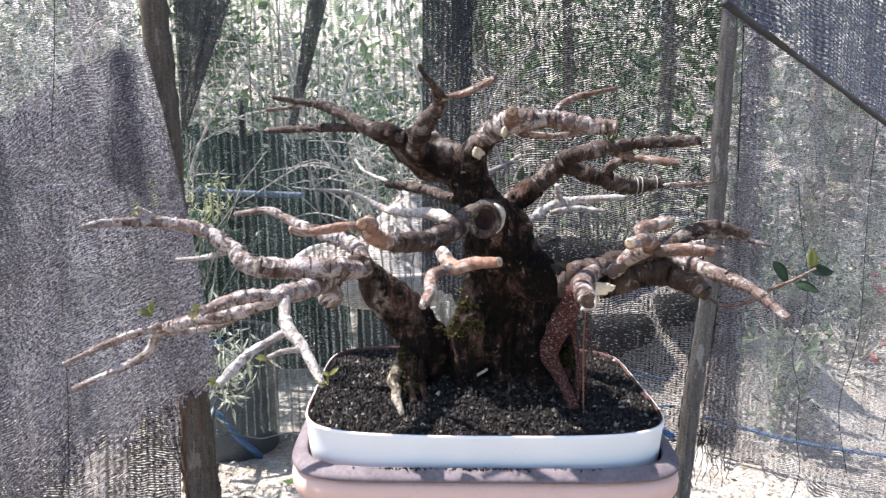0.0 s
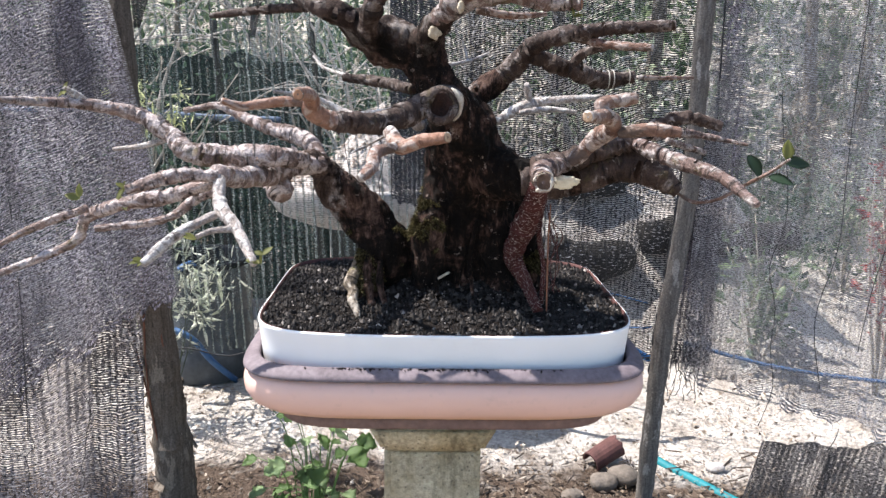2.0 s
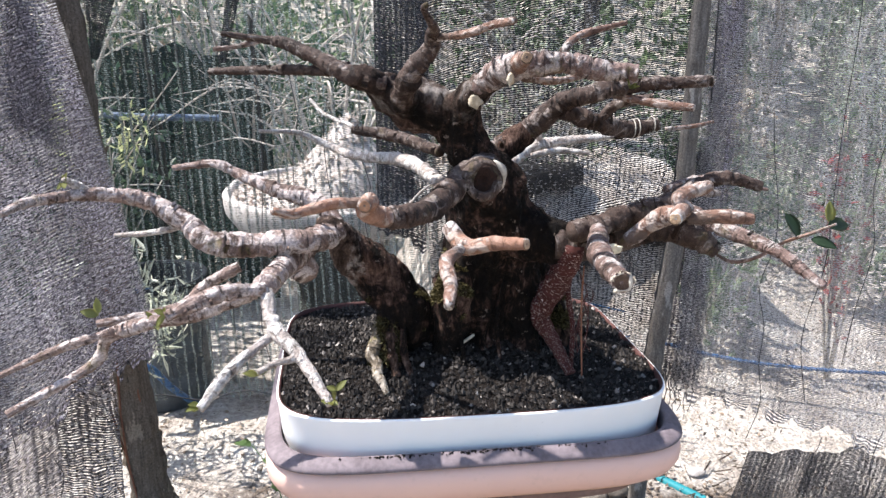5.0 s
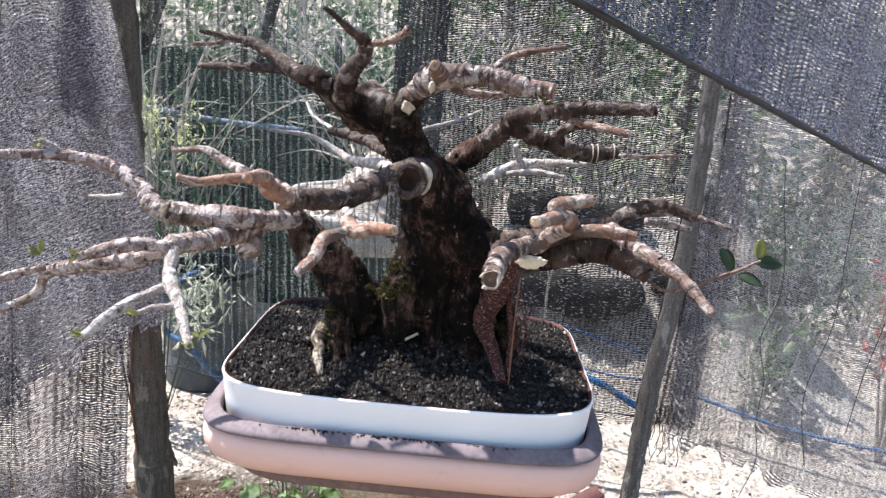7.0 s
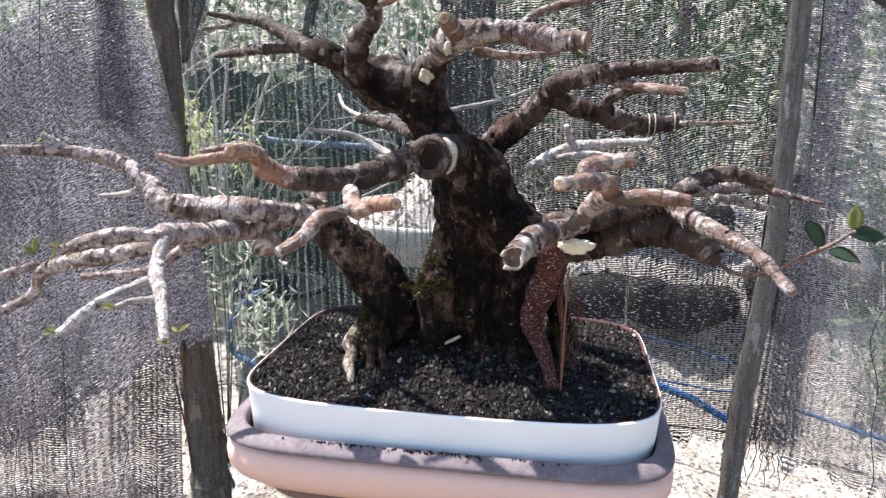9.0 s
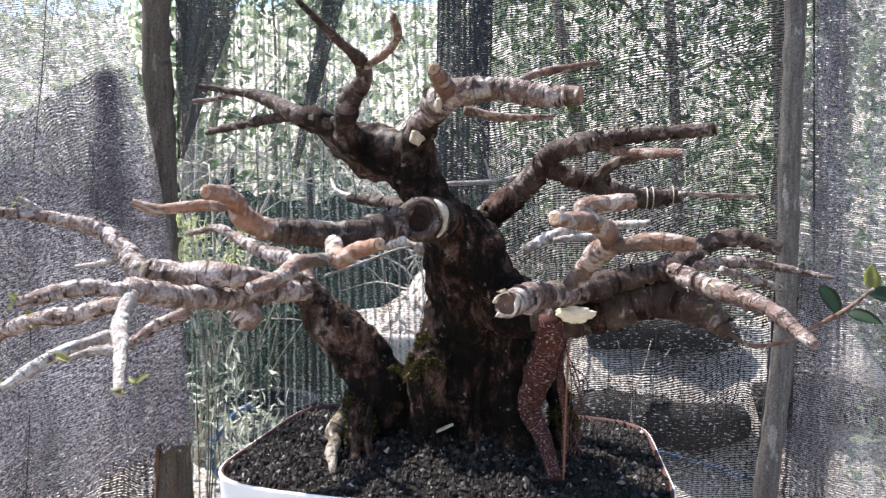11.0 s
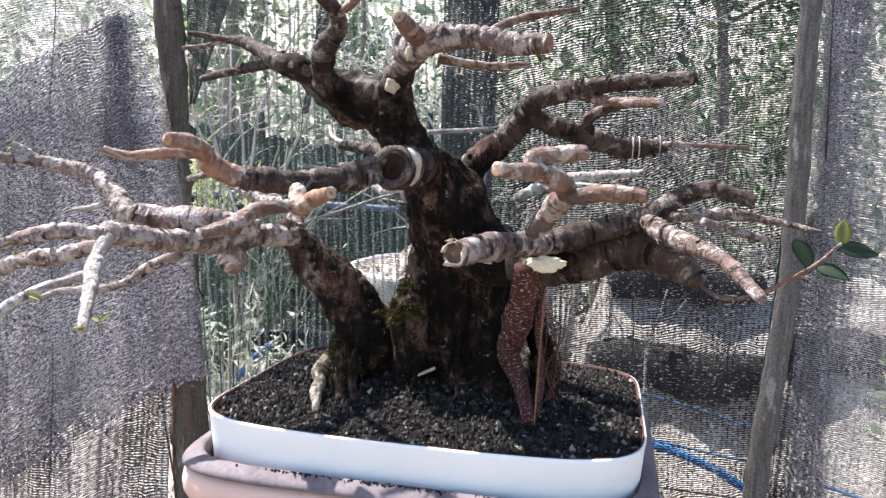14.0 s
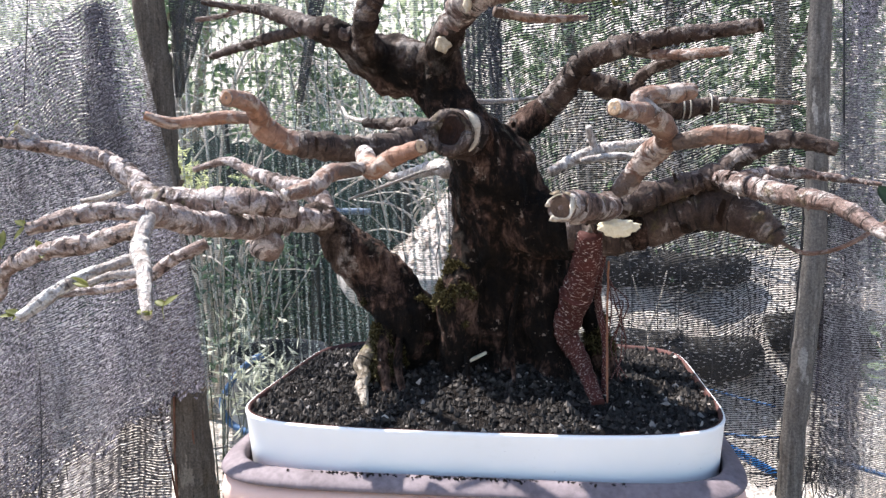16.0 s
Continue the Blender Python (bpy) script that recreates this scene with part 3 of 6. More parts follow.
def leaf_material(name, c1, c2, glow=0.35):
    k = Mat(name, 0.5, 0.4)
    c = k.mix(k.math("FRACT", k.math("ADD", k.island(), k.math("MULTIPLY", k.noise(30, 3), 0.4))), c1, c2)
    k.color(c)
    t = k.t.nodes.new("ShaderNodeBsdfTranslucent")
    k.t.links.new(c, t.inputs[0])
    m = k.t.nodes.new("ShaderNodeMixShader")
    m.inputs[0].default_value = glow
    k.t.links.new(k.b.outputs[0], m.inputs[1])
    k.t.links.new(t.outputs[0], m.inputs[2])
    k.t.links.new(m.outputs[0], k.t.nodes["Material Output"].inputs[0])
    return k.m


def leaf_blade(base, tip, width, normal, fold=0.25, lobes=0.0):
    """A pointed oval leaf with a folded midrib, from base to tip."""
    bm = bmesh.new()
    base, tip = Vector(base), Vector(tip)
    way = tip - base
    n = Vector(normal)
    n = (n - way.normalized() * n.dot(way.normalized())).normalized()
    side = way.normalized().cross(n)
    rows = []
    for i in range(11):
        t = i / 10
        w = width * 0.5 * max(0.04, math.sin(math.pi * min(1, t ** 0.8)) ** 0.85)
        w *= 1 - lobes * (0.5 + 0.5 * math.cos(t * 19))
        mid = base + way * t - n * way.length * 0.12 * t * t
        rows.append([bm.verts.new(mid + side * w * s + n * abs(s) * w * fold) for s in (-1, -0.5, 0, 0.5, 1)])
    for p, q in zip(rows, rows[1:]):
        for j in range(4):
            bm.faces.new((p[j], p[j + 1], q[j + 1], q[j]))
    bmesh.ops.solidify(bm, geom=bm.faces[:], thickness=0.0005)
    bmesh.ops.transform(bm, matrix=BACK, verts=bm.verts[:])
    return bm


def peeling(nodes, seed, every=0.016):
    """Thin curls of bark that lift from a limb, each hinged along one edge."""
    rp = random.Random(seed * 17 + 3)
    path = spline(nodes, 0.004)
    bm = bmesh.new()
    at = rp.uniform(0.5, 1.0) * every
    run = 0.0
    for p, q in zip(path, path[1:]):
        run += (q.to_3d() - p.to_3d()).length
        if run < at:
            continue
        at += every * rp.uniform(0.5, 1.6)
        o, r = p.to_3d(), p[3]
        d = (q.to_3d() - o).normalized()
        u = d.orthogonal().normalized()
        w = d.cross(u)
        start, turn = rp.uniform(0, 6.28), rp.choice((-1, 1)) * rp.uniform(0.5, 1.3)
        wide, lift = rp.uniform(0.0015, 0.0045), rp.uniform(0.10, 0.34)
        rows = []
        for i in range(6):
            f = i / 5
            a = start + turn * f
            out = u * math.cos(a) + w * math.sin(a)
            c = o + out * r * (0.985 + lift * f ** 1.8)
            half = d * wide * (1 - 0.55 * f ** 2) * rp.uniform(0.75, 1.2)
            rows.append([bm.verts.new(c - half), bm.verts.new(c + half + d * rp.uniform(-0.001, 0.001))])
        for e, g in zip(rows, rows[1:]):
            bm.faces.new((e[0], e[1], g[1], g[0]))
    bmesh.ops.solidify(bm, geom=bm.faces[:], thickness=0.0005)
    return bm


def limb(name, nodes, material, seed, cut="", label=""):
    fat = max(n[3] for n in nodes)
    nodes = [(*nodes[0][:3], nodes[0][3] * 0.7)] + list(nodes[1:])
    if fat < 0.024:
        nodes = [(*n[:3], n[3] * 0.92) for n in nodes]
    if fat > 0.04:
        bm = tube(nodes, 0.003, 40, 0.12, 0.10, seed, True, 26.0, 40, 0.10)
    else:
        smooth_skin = material in (M_YOUNG, M_SALMON)
        bm = tube(nodes, 0.0018 if fat > 0.008 else 0.003, 22 if fat > 0.012 else 14, 0.06 if smooth_skin else 0.10, 0.13, seed, cut != "scar", 48.0, 0 if smooth_skin else 30, 0.07 if smooth_skin else 0.2)
    bmesh.ops.transform(bm, matrix=BACK, verts=bm.verts[:])
    ob = part(name, bm, material, bonsai, label)
    if material in (M_BARK, M_BARK_PALE, M_DARK) and fat > 0.009:
        bm = peeling(nodes, seed)
        bmesh.ops.transform(bm, matrix=BACK, verts=bm.verts[:])
        tagged(part("loose_bark", bm, material, ob), "thin curls of peeling bark", kind="stuff")
    if cut:
        a, b = Vector(nodes[-2][:3]), Vector(nodes[-1][:3])
        part("cut_face", cut_disc(b, (b - a).normalized(), nodes[-1][3] * (0.97 if cut != "scar" else 0.95), seed, cut == "scar"), CUTS["torn" if cut == "white" else cut], ob, {"orange": "fresh orange sawn end", "pale": "pale sawn end", "white": "whitened sealed cut", "scar": "dark hollow sawn face"}[cut])
        if cut == "white":
            d = (b - a).normalized()
            u = d.orthogonal().normalized()
            w = d.cross(u)
            ring = [tuple(b + (u * math.cos(t) + w * math.sin(t)) * nodes[-1][3] * (0.93 + 0.2 * noise.noise(Vector((math.cos(t), math.sin(t), 2.0)) * 1.3)) + d * 0.006 * noise.noise(Vector((math.cos(t), math.sin(t), 5.0)) * 1.7)) + (0.0014 + 0.0011 * math.sin(2 * t + 2.2),) for t in [math.pi * 2 * i / 14 for i in range(13)]]
            bm = tube(ring, 0.003, 8, 0.5, 0.5, seed, True, 160.0)
            bmesh.ops.transform(bm, matrix=BACK, verts=bm.verts[:])
            part("torn_collar", bm, M_SMEAR, ob, "torn white bark collar")
            for t in (2.6, 3.6, 4.3):
                o = b + (u * math.cos(t) + w * math.sin(t)) * nodes[-1][3]
                part("bark_flake", leaf_blade(o - d * 0.004, o + d * 0.008 + (o - b) * 0.4, 0.008, o - b, 0.4), M_SMEAR, ob)
        if cut == "scar":
            ring = [tuple(b + (Vector((math.cos(t), 0.25 * math.sin(t), math.sin(t)))) * 0.019) + (0.0066,) for t in [math.pi * 2 * i / 16 for i in range(17)]]
            bm = tube(ring, 0.005, 8, 0.2, 0.25, 5)
            bmesh.ops.transform(bm, matrix=BACK, verts=bm.verts[:])
            part("callus_ring", bm, M_DARK, ob, "rolled callus ring of bark")
            arc = [tuple(b + Vector((math.cos(t), 0.35, math.sin(t))) * 0.027) + (0.0056 * math.sin((t + 0.8) / 1.8 * math.pi) + 0.001,) for t in [-0.8 + 1.8 * i / 8 for i in range(9)]]
            bm = tube(arc, 0.004, 8, 0.3, 0.3, 8)
            bmesh.ops.transform(bm, matrix=BACK, verts=bm.verts[:])
            part("paste_smear", bm, M_SMEAR, ob, "crescent of white sealing paste")
    return ob


def trunk_mesh():
    """Trunk, lower limb and root flare grown together into one skin."""
    stems = []
    stems.append([(0.098, 1.275, 0.62, 0.090), (0.098, 1.268, 0.70, 0.080), (0.096, 1.250, 0.773, 0.070), (0.097, 1.212, 0.864, 0.060), (0.088, 1.155, 0.948, 0.047), (0.056, 1.118, 0.995, 0.033), (0.037, 1.108, 1.028, 0.030), (0.014, 1.112, 1.050, 0.034), (-0.022, 1.113, 1.060, 0.033), (-0.050, 1.10, 1.074, 0.027), (-0.064, 1.083, 1.090, 0.020), (-0.098, 1.076, 1.100, 0.012)])  # trunk
    stems.append([(0.035, 1.108, 1.035, 0.028), (0.041, 1.080, 1.066, 0.022), (0.055, 1.055, 1.086, 0.0175), (0.080, 1.030, 1.106, 0.014)])  # crown fork
    stems.append([(-0.022, 1.105, 1.062, 0.022), (-0.038, 1.062, 1.080, 0.0185), (-0.030, 1.036, 1.100, 0.0135)])  # crown shoot
    stems.append([(-0.006, 1.228, 0.62, 0.040), (-0.010, 1.222, 0.69, 0.033), (-0.020, 1.212, 0.745, 0.040), (-0.054, 1.208, 0.793, 0.041), (-0.096, 1.195, 0.840, 0.032), (-0.122, 1.184, 0.879, 0.0225), (-0.140, 1.160, 0.888, 0.0155)])  # lower limb
    stems.append([(0.066, 1.21, 0.90, 0.022), (0.054, 1.185, 0.83, 0.025), (0.046, 1.178, 0.785, 0.030), (0.046, 1.186, 0.73, 0.027), (0.042, 1.195, 0.64, 0.032)])  # mossy ridge
    stems.append([(0.095, 1.20, 0.87, 0.036), (0.090, 1.200, 0.77, 0.030), (0.092, 1.208, 0.70, 0.028), (0.090, 1.21, 0.63, 0.036)])  # front buttress
    stems.append([(0.14, 1.21, 0.86, 0.042), (0.152, 1.205, 0.77, 0.031), (0.158, 1.205, 0.70, 0.030), (0.165, 1.205, 0.63, 0.038)])  # side buttress
    stems.append([(0.12, 1.19, 0.88, 0.045), (0.178, 1.150, 0.870, 0.036), (0.23, 1.137, 0.873, 0.029), (0.266, 1.141, 0.874, 0.026)])  # right limb
    stems.append([(0.085, 1.19, 0.94, 0.035), (0.101, 1.207, 0.966, 0.026), (0.120, 1.21, 0.992, 0.018), (0.152, 1.203, 1.017, 0.0145)])  # upper fork
    stems.append([(-0.045, 1.195, 0.765, 0.020), (-0.057, 1.182, 0.72, 0.021), (-0.050, 1.166, 0.64, 0.026)])  # mossy root
    stems.append([(0.17, 1.24, 0.83, 0.025), (0.21, 1.235, 0.75, 0.019), (0.238, 1.22, 0.64, 0.020)])  # far root
    stems.append([(0.07, 1.13, 0.955, 0.030), (0.110, 1.15, 0.915, 0.028), (0.125, 1.165, 0.86, 0.026)])  # scar shoulder
    raw = bpy.data.meshes.new("trunk_raw")
    bm = bmesh.new()
    for i, s in enumerate(stems):
        b = tube(s, 0.012, 28, 0.10, 0.08, i, True, 24.0)
        m = bpy.data.meshes.new("stem")
        b.to_mesh(m)
        b.free()
        bm.from_mesh(m)
    bm.to_mesh(raw)
    bm.free()
    ob = new("trunk_raw", raw)
    re = ob.modifiers.new("skin", "REMESH")
    re.mode, re.voxel_size = "VOXEL", 0.0026
    sm = ob.modifiers.new("ease", "SMOOTH")
    sm.factor, sm.iterations = 0.5, 4
    done = bpy.data.meshes.new_from_object(ob.evaluated_get(bpy.context.evaluated_depsgraph_get()))
    bpy.data.objects.remove(ob)
    bm = bmesh.new()
    bm.from_mesh(done)
    bm.normal_update()
    moves = []
    for v in bm.verts:
        q = v.co
        h = 0.008 * (0.42 - abs(noise.noise(Vector((q.x * 34, q.y * 34, q.z * 13))))) + 0.0028 * noise.noise(Vector((q.x * 110, q.y * 110, q.z * 60))) + 0.008 * noise.noise(q * 18) - 0.003
        moves.append((v, v.normal * h))
    for v, d in moves:
        v.co += d
    return bm


bm = trunk_mesh()
moss_spots = []
bm.normal_update()
for v in bm.verts:
    q = v.co
    near = 0.95 - (q - Vector((0.030, 1.158, 0.795))).length * 19
    near = max(near, 1.0 - (q - Vector((-0.052, 1.155, 0.715))).length * 17, 0.75 - (q - Vector((0.235, 1.215, 0.72))).length * 18)
    if near + 1.2 * noise.noise(q * 45) > 0.5 and v.normal.y < 0.5:
        moss_spots.append((q.copy(), v.normal.copy()))
bmesh.ops.transform(bm, matrix=BACK, verts=bm.verts[:])
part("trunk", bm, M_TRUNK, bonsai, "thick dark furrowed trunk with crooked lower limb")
k = Mat("moss", 0.95, 0.1)
k.color(k.ramp(k.island(), (0.0, (0.02, 0.017, 0.006)), (0.7, (0.075, 0.06, 0.024)), (1.0, (0.21, 0.18, 0.095))))
verts, faces = [], []
for q, n in moss_spots:
    for j in range(5):
        d = (n + rand_dir(0.2) * 0.55).normalized() * random.uniform(0.0025, 0.0065)
        s = d.cross(rand_dir(0)).normalized() * 0.0011
        o = q + rand_dir(0) * 0.0015 + BACK.translation
        i = len(verts)
        verts += [tuple(o - s), tuple(o + s), tuple(o + d)]
        faces.append((i, i + 1, i + 2))
mesh = bpy.data.meshes.new("moss")
mesh.from_pydata(verts, [], faces)
mesh.materials.append(k.m)
moss = new("moss", mesh)
moss.parent = bonsai
tagged(moss, "yellow-green moss on the trunk base", kind="stuff")
limb("branch", [(-0.036, 1.038, 1.095, 0.0155), (-0.023, 1.031, 1.113, 0.0138), (-0.007, 1.025, 1.134, 0.0112), (-0.007, 1.008, 1.150, 0.0086), (-0.012, 0.957, 1.156, 0.0052), (-0.026, 0.915, 1.171, 0.0034), (-0.028, 0.874, 1.175, 0.0026)], M_DARK, 4)
limb("branch", [(-0.003, 1.016, 1.144, 0.0065), (0.029, 0.979, 1.150, 0.0052), (0.050, 0.946, 1.159, 0.0052), (0.059, 0.888, 1.162, 0.0039)], M_YOUNG, 5)
limb("branch", [(-0.056, 1.076, 1.090, 0.0163), (-0.098, 1.075, 1.100, 0.0129), (-0.143, 1.106, 1.121, 0.0103), (-0.178, 1.126, 1.136, 0.0077), (-0.204, 1.132, 1.140, 0.0060), (-0.253, 1.118, 1.147, 0.0034)], M_DARK, 6)
limb("twig", [(-0.120, 1.098, 1.104, 0.0095), (-0.196, 1.145, 1.103, 0.0069), (-0.284, 1.202, 1.098, 0.0043)], M_DARK, 7)
limb("branch", [(0.041, 1.073, 1.070, 0.020), (0.064, 1.046, 1.097, 0.0165), (0.095, 1.017, 1.114, 0.0185), (0.145, 1.013, 1.118, 0.0130), (0.189, 1.012, 1.110, 0.0135), (0.231, 0.999, 1.108, 0.0112)], M_BARK, 8, cut="orange")
limb("branch", [(0.098, 1.024, 1.112, 0.016), (0.089, 0.990, 1.119, 0.0112), (0.087, 0.948, 1.126, 0.0078)], M_YOUNG, 51, cut="pale")
limb("twig", [(0.157, 1.057, 1.130, 0.0077), (0.185, 1.081, 1.149, 0.0052), (0.252, 1.105, 1.165, 0.0034)], M_YOUNG, 9)
limb("twig", [(0.105, 1.040, 1.100, 0.0086), (0.150, 1.060, 1.095, 0.0052), (0.200, 1.090, 1.100, 0.0034)], M_YOUNG, 10)
limb("branch", [(0.001, 1.139, 1.077, 0.0172), (-0.016, 1.155, 1.087, 0.0155)], M_BARK, 11)
limb("sawn_stump", [(0.075, 1.130, 0.983, 0.0292), (0.064, 1.070, 0.980, 0.0258), (0.058, 1.032, 0.978, 0.0228)], M_DARK, 12, cut="scar", label="round sawn stump with a callus ring")
limb("branch", [(0.046, 1.069, 0.984, 0.0224), (0.017, 1.022, 0.968, 0.0181), (-0.013, 0.967, 0.959, 0.0150), (-0.040, 0.928, 0.961, 0.0138), (-0.064, 0.911, 0.964, 0.0120)], M_DARK, 13)
limb("twig", [(-0.088, 0.888, 0.985, 0.0085), (-0.117, 0.882, 0.986, 0.0068), (-0.141, 0.872, 0.983, 0.0058), (-0.159, 0.862, 0.981, 0.0058), (-0.176, 0.851, 0.987, 0.0042)], M_SALMON, 14)
limb("branch", [(-0.000, 0.907, 0.953, 0.0129), (0.014, 0.881, 0.939, 0.0101), (0.040, 0.857, 0.948, 0.0077), (0.066, 0.830, 0.954, 0.0062)], M_SALMON, 15, cut="pale")
limb("branch", [(0.007, 0.870, 0.939, 0.0086), (-0.011, 0.841, 0.935, 0.0077), (-0.012, 0.804, 0.925, 0.0069), (-0.019, 0.762, 0.919, 0.0052)], M_YOUNG, 16)
limb("branch", [(-0.119, 1.177, 0.891, 0.0155), (-0.152, 1.206, 0.918, 0.0155), (-0.208, 1.227, 0.931, 0.0120), (-0.266, 1.255, 0.951, 0.0086), (-0.299, 1.268, 0.963, 0.0069), (-0.363, 1.294, 0.953, 0.0052)], M_BARK_PALE, 17)
limb("branch", [(-0.119, 1.169, 0.882, 0.0189), (-0.152, 1.129, 0.884, 0.0163), (-0.169, 1.063, 0.881, 0.0155), (-0.185, 0.974, 0.888, 0.0138), (-0.190, 0.873, 0.904, 0.0120)], M_BARK_PALE, 18)
limb("branch", [(-0.173, 1.092, 0.872, 0.020), (-0.163, 1.075, 0.856, 0.0215), (-0.158, 1.068, 0.847, 0.013)], M_BARK_PALE, 19)
limb("branch", [(-0.125, 1.065, 0.900, 0.0163), (-0.162, 1.019, 0.910, 0.0155), (-0.255, 1.006, 0.913, 0.0155), (-0.293, 1.025, 0.934, 0.0129), (-0.340, 1.035, 0.960, 0.0112), (-0.388, 1.010, 0.973, 0.0077), (-0.429, 0.948, 0.979, 0.0060), (-0.425, 0.872, 0.984, 0.0034)], M_BARK_PALE, 20)
limb("branch", [(-0.188, 0.870, 0.901, 0.0103), (-0.179, 0.839, 0.874, 0.0086), (-0.153, 0.800, 0.859, 0.0069), (-0.125, 0.755, 0.833, 0.0043)], M_TWIG, 21)
limb("twig", [(-0.179, 0.835, 0.869, 0.0069), (-0.214, 0.799, 0.852, 0.0060), (-0.240, 0.768, 0.827, 0.0052)], M_TWIG, 22)
limb("branch", [(-0.189, 0.868, 0.904, 0.0112), (-0.233, 0.851, 0.905, 0.0095), (-0.277, 0.830, 0.892, 0.0060)], M_BARK_PALE, 23)
limb("branch", [(-0.201, 0.888, 0.893, 0.0103), (-0.256, 0.885, 0.876, 0.0095), (-0.301, 0.881, 0.869, 0.0086), (-0.349, 0.891, 0.850, 0.0077), (-0.370, 0.891, 0.819, 0.0060), (-0.438, 0.846, 0.791, 0.0043)], M_BARK_PALE, 24)
limb("twig", [(-0.338, 0.866, 0.865, 0.0069), (-0.396, 0.876, 0.844, 0.0052), (-0.467, 0.886, 0.810, 0.0034)], M_BARK_PALE, 25)
limb("branch", [(-0.246, 1.090, 0.859, 0.0103), (-0.285, 1.080, 0.840, 0.0086), (-0.326, 1.065, 0.814, 0.0069), (-0.415, 1.049, 0.803, 0.0052)], M_BARK_PALE, 26)
limb("branch", [(0.178, 1.139, 0.866, 0.0414), (0.266, 1.141, 0.874, 0.0276), (0.333, 1.126, 0.894, 0.0239), (0.373, 1.104, 0.883, 0.0202), (0.402, 1.090, 0.860, 0.0101)], M_DARK, 27)
limb("branch", [(0.227, 1.083, 0.896, 0.0172), (0.188, 0.966, 0.903, 0.0146), (0.172, 0.848, 0.905, 0.0112)], M_BARK, 28, cut="white")
limb("branch", [(0.193, 1.094, 0.893, 0.0224), (0.239, 1.105, 0.900, 0.0172), (0.287, 1.116, 0.914, 0.0155), (0.337, 1.110, 0.930, 0.0138), (0.368, 1.104, 0.952, 0.0120), (0.404, 1.090, 0.966, 0.0103), (0.451, 1.083, 0.954, 0.0077)], M_DARK, 29)
limb("branch", [(0.336, 1.112, 0.929, 0.0129), (0.350, 1.075, 0.922, 0.0122), (0.376, 1.015, 0.911, 0.0112), (0.404, 0.948, 0.902, 0.0086), (0.430, 0.892, 0.876, 0.0052)], M_BARK, 30)
limb("branch", [(0.369, 1.203, 0.927, 0.0103), (0.442, 1.242, 0.933, 0.0086), (0.497, 1.258, 0.927, 0.0060), (0.556, 1.237, 0.916, 0.0026)], M_BARK, 31)
limb("twig", [(0.411, 1.188, 0.925, 0.0086), (0.459, 1.246, 0.911, 0.0060), (0.513, 1.310, 0.896, 0.0052)], M_BARK, 32)
limb("branch", [(0.225, 0.972, 0.915, 0.0138), (0.248, 0.949, 0.945, 0.0120), (0.261, 0.920, 0.960, 0.0112), (0.245, 0.879, 0.975, 0.0095), (0.211, 0.822, 0.978, 0.0069)], M_YOUNG, 33, cut="pale")
limb("branch", [(0.265, 0.908, 0.956, 0.0103), (0.298, 0.895, 0.961, 0.0086), (0.331, 0.888, 0.959, 0.0069)], M_YOUNG, 34)
limb("twig", [(0.246, 0.866, 0.975, 0.0086), (0.234, 0.868, 0.989, 0.0086), (0.277, 0.891, 0.996, 0.0077)], M_YOUNG, 35, cut="pale")
limb("branch", [(0.101, 1.207, 0.966, 0.0239), (0.117, 1.210, 0.990, 0.0184), (0.162, 1.201, 1.024, 0.0166), (0.189, 1.174, 1.055, 0.0166), (0.216, 1.145, 1.071, 0.0138), (0.290, 1.142, 1.085, 0.0110), (0.389, 1.130, 1.091, 0.0083)], M_DARK, 36)
limb("twig", [(0.255, 1.158, 1.072, 0.0086), (0.301, 1.128, 1.063, 0.0069), (0.348, 1.090, 1.059, 0.0052)], M_YOUNG, 37)
limb("branch", [(0.194, 1.171, 1.047, 0.0166), (0.253, 1.188, 1.029, 0.0147), (0.314, 1.232, 1.014, 0.0138), (0.364, 1.243, 1.020, 0.0110)], M_DARK, 38, cut="orange")
limb("twig", [(0.358, 1.193, 1.019, 0.0052), (0.411, 1.222, 1.019, 0.0034), (0.468, 1.271, 1.020, 0.0026)], M_YOUNG, 39)
limb("branch", [(0.157, 1.342, 0.941, 0.0112), (0.222, 1.385, 0.970, 0.0103), (0.342, 1.368, 0.985, 0.0052)], M_TWIG, 40)
limb("branch", [(0.028, 1.204, 0.942, 0.0155), (-0.012, 1.354, 0.950, 0.0120), (-0.091, 1.480, 0.939, 0.0086), (-0.130, 1.558, 0.942, 0.0077), (-0.192, 1.564, 0.969, 0.0060), (-0.258, 1.502, 0.981, 0.0034)], M_TWIG, 41)
limb("branch", [(0.020, 1.145, 0.996, 0.0120), (-0.039, 1.241, 1.006, 0.0095), (-0.096, 1.270, 1.011, 0.0077)], M_DARK, 42)
limb("twig", [(-0.094, 1.282, 1.014, 0.0052), (-0.140, 1.346, 1.027, 0.0034), (-0.162, 1.388, 1.046, 0.0026)], M_TWIG, 43)
limb("twig", [(0.053, 1.208, 1.029, 0.0052), (0.106, 1.324, 1.041, 0.0034), (0.146, 1.413, 1.057, 0.0026)], M_TWIG, 44)
limb("root", [(-0.050, 1.200, 0.756, 0.008), (-0.062, 1.184, 0.735, 0.0105), (-0.070, 1.168, 0.716, 0.0095), (-0.076, 1.153, 0.700, 0.0105), (-0.070, 1.140, 0.690, 0.0085), (-0.070, 1.126, 0.681, 0.0090), (-0.063, 1.112, 0.672, 0.0065), (-0.058, 1.098, 0.662, 0.004)], M_PALE_ROOT, 45, label="pale knobbly surface root")
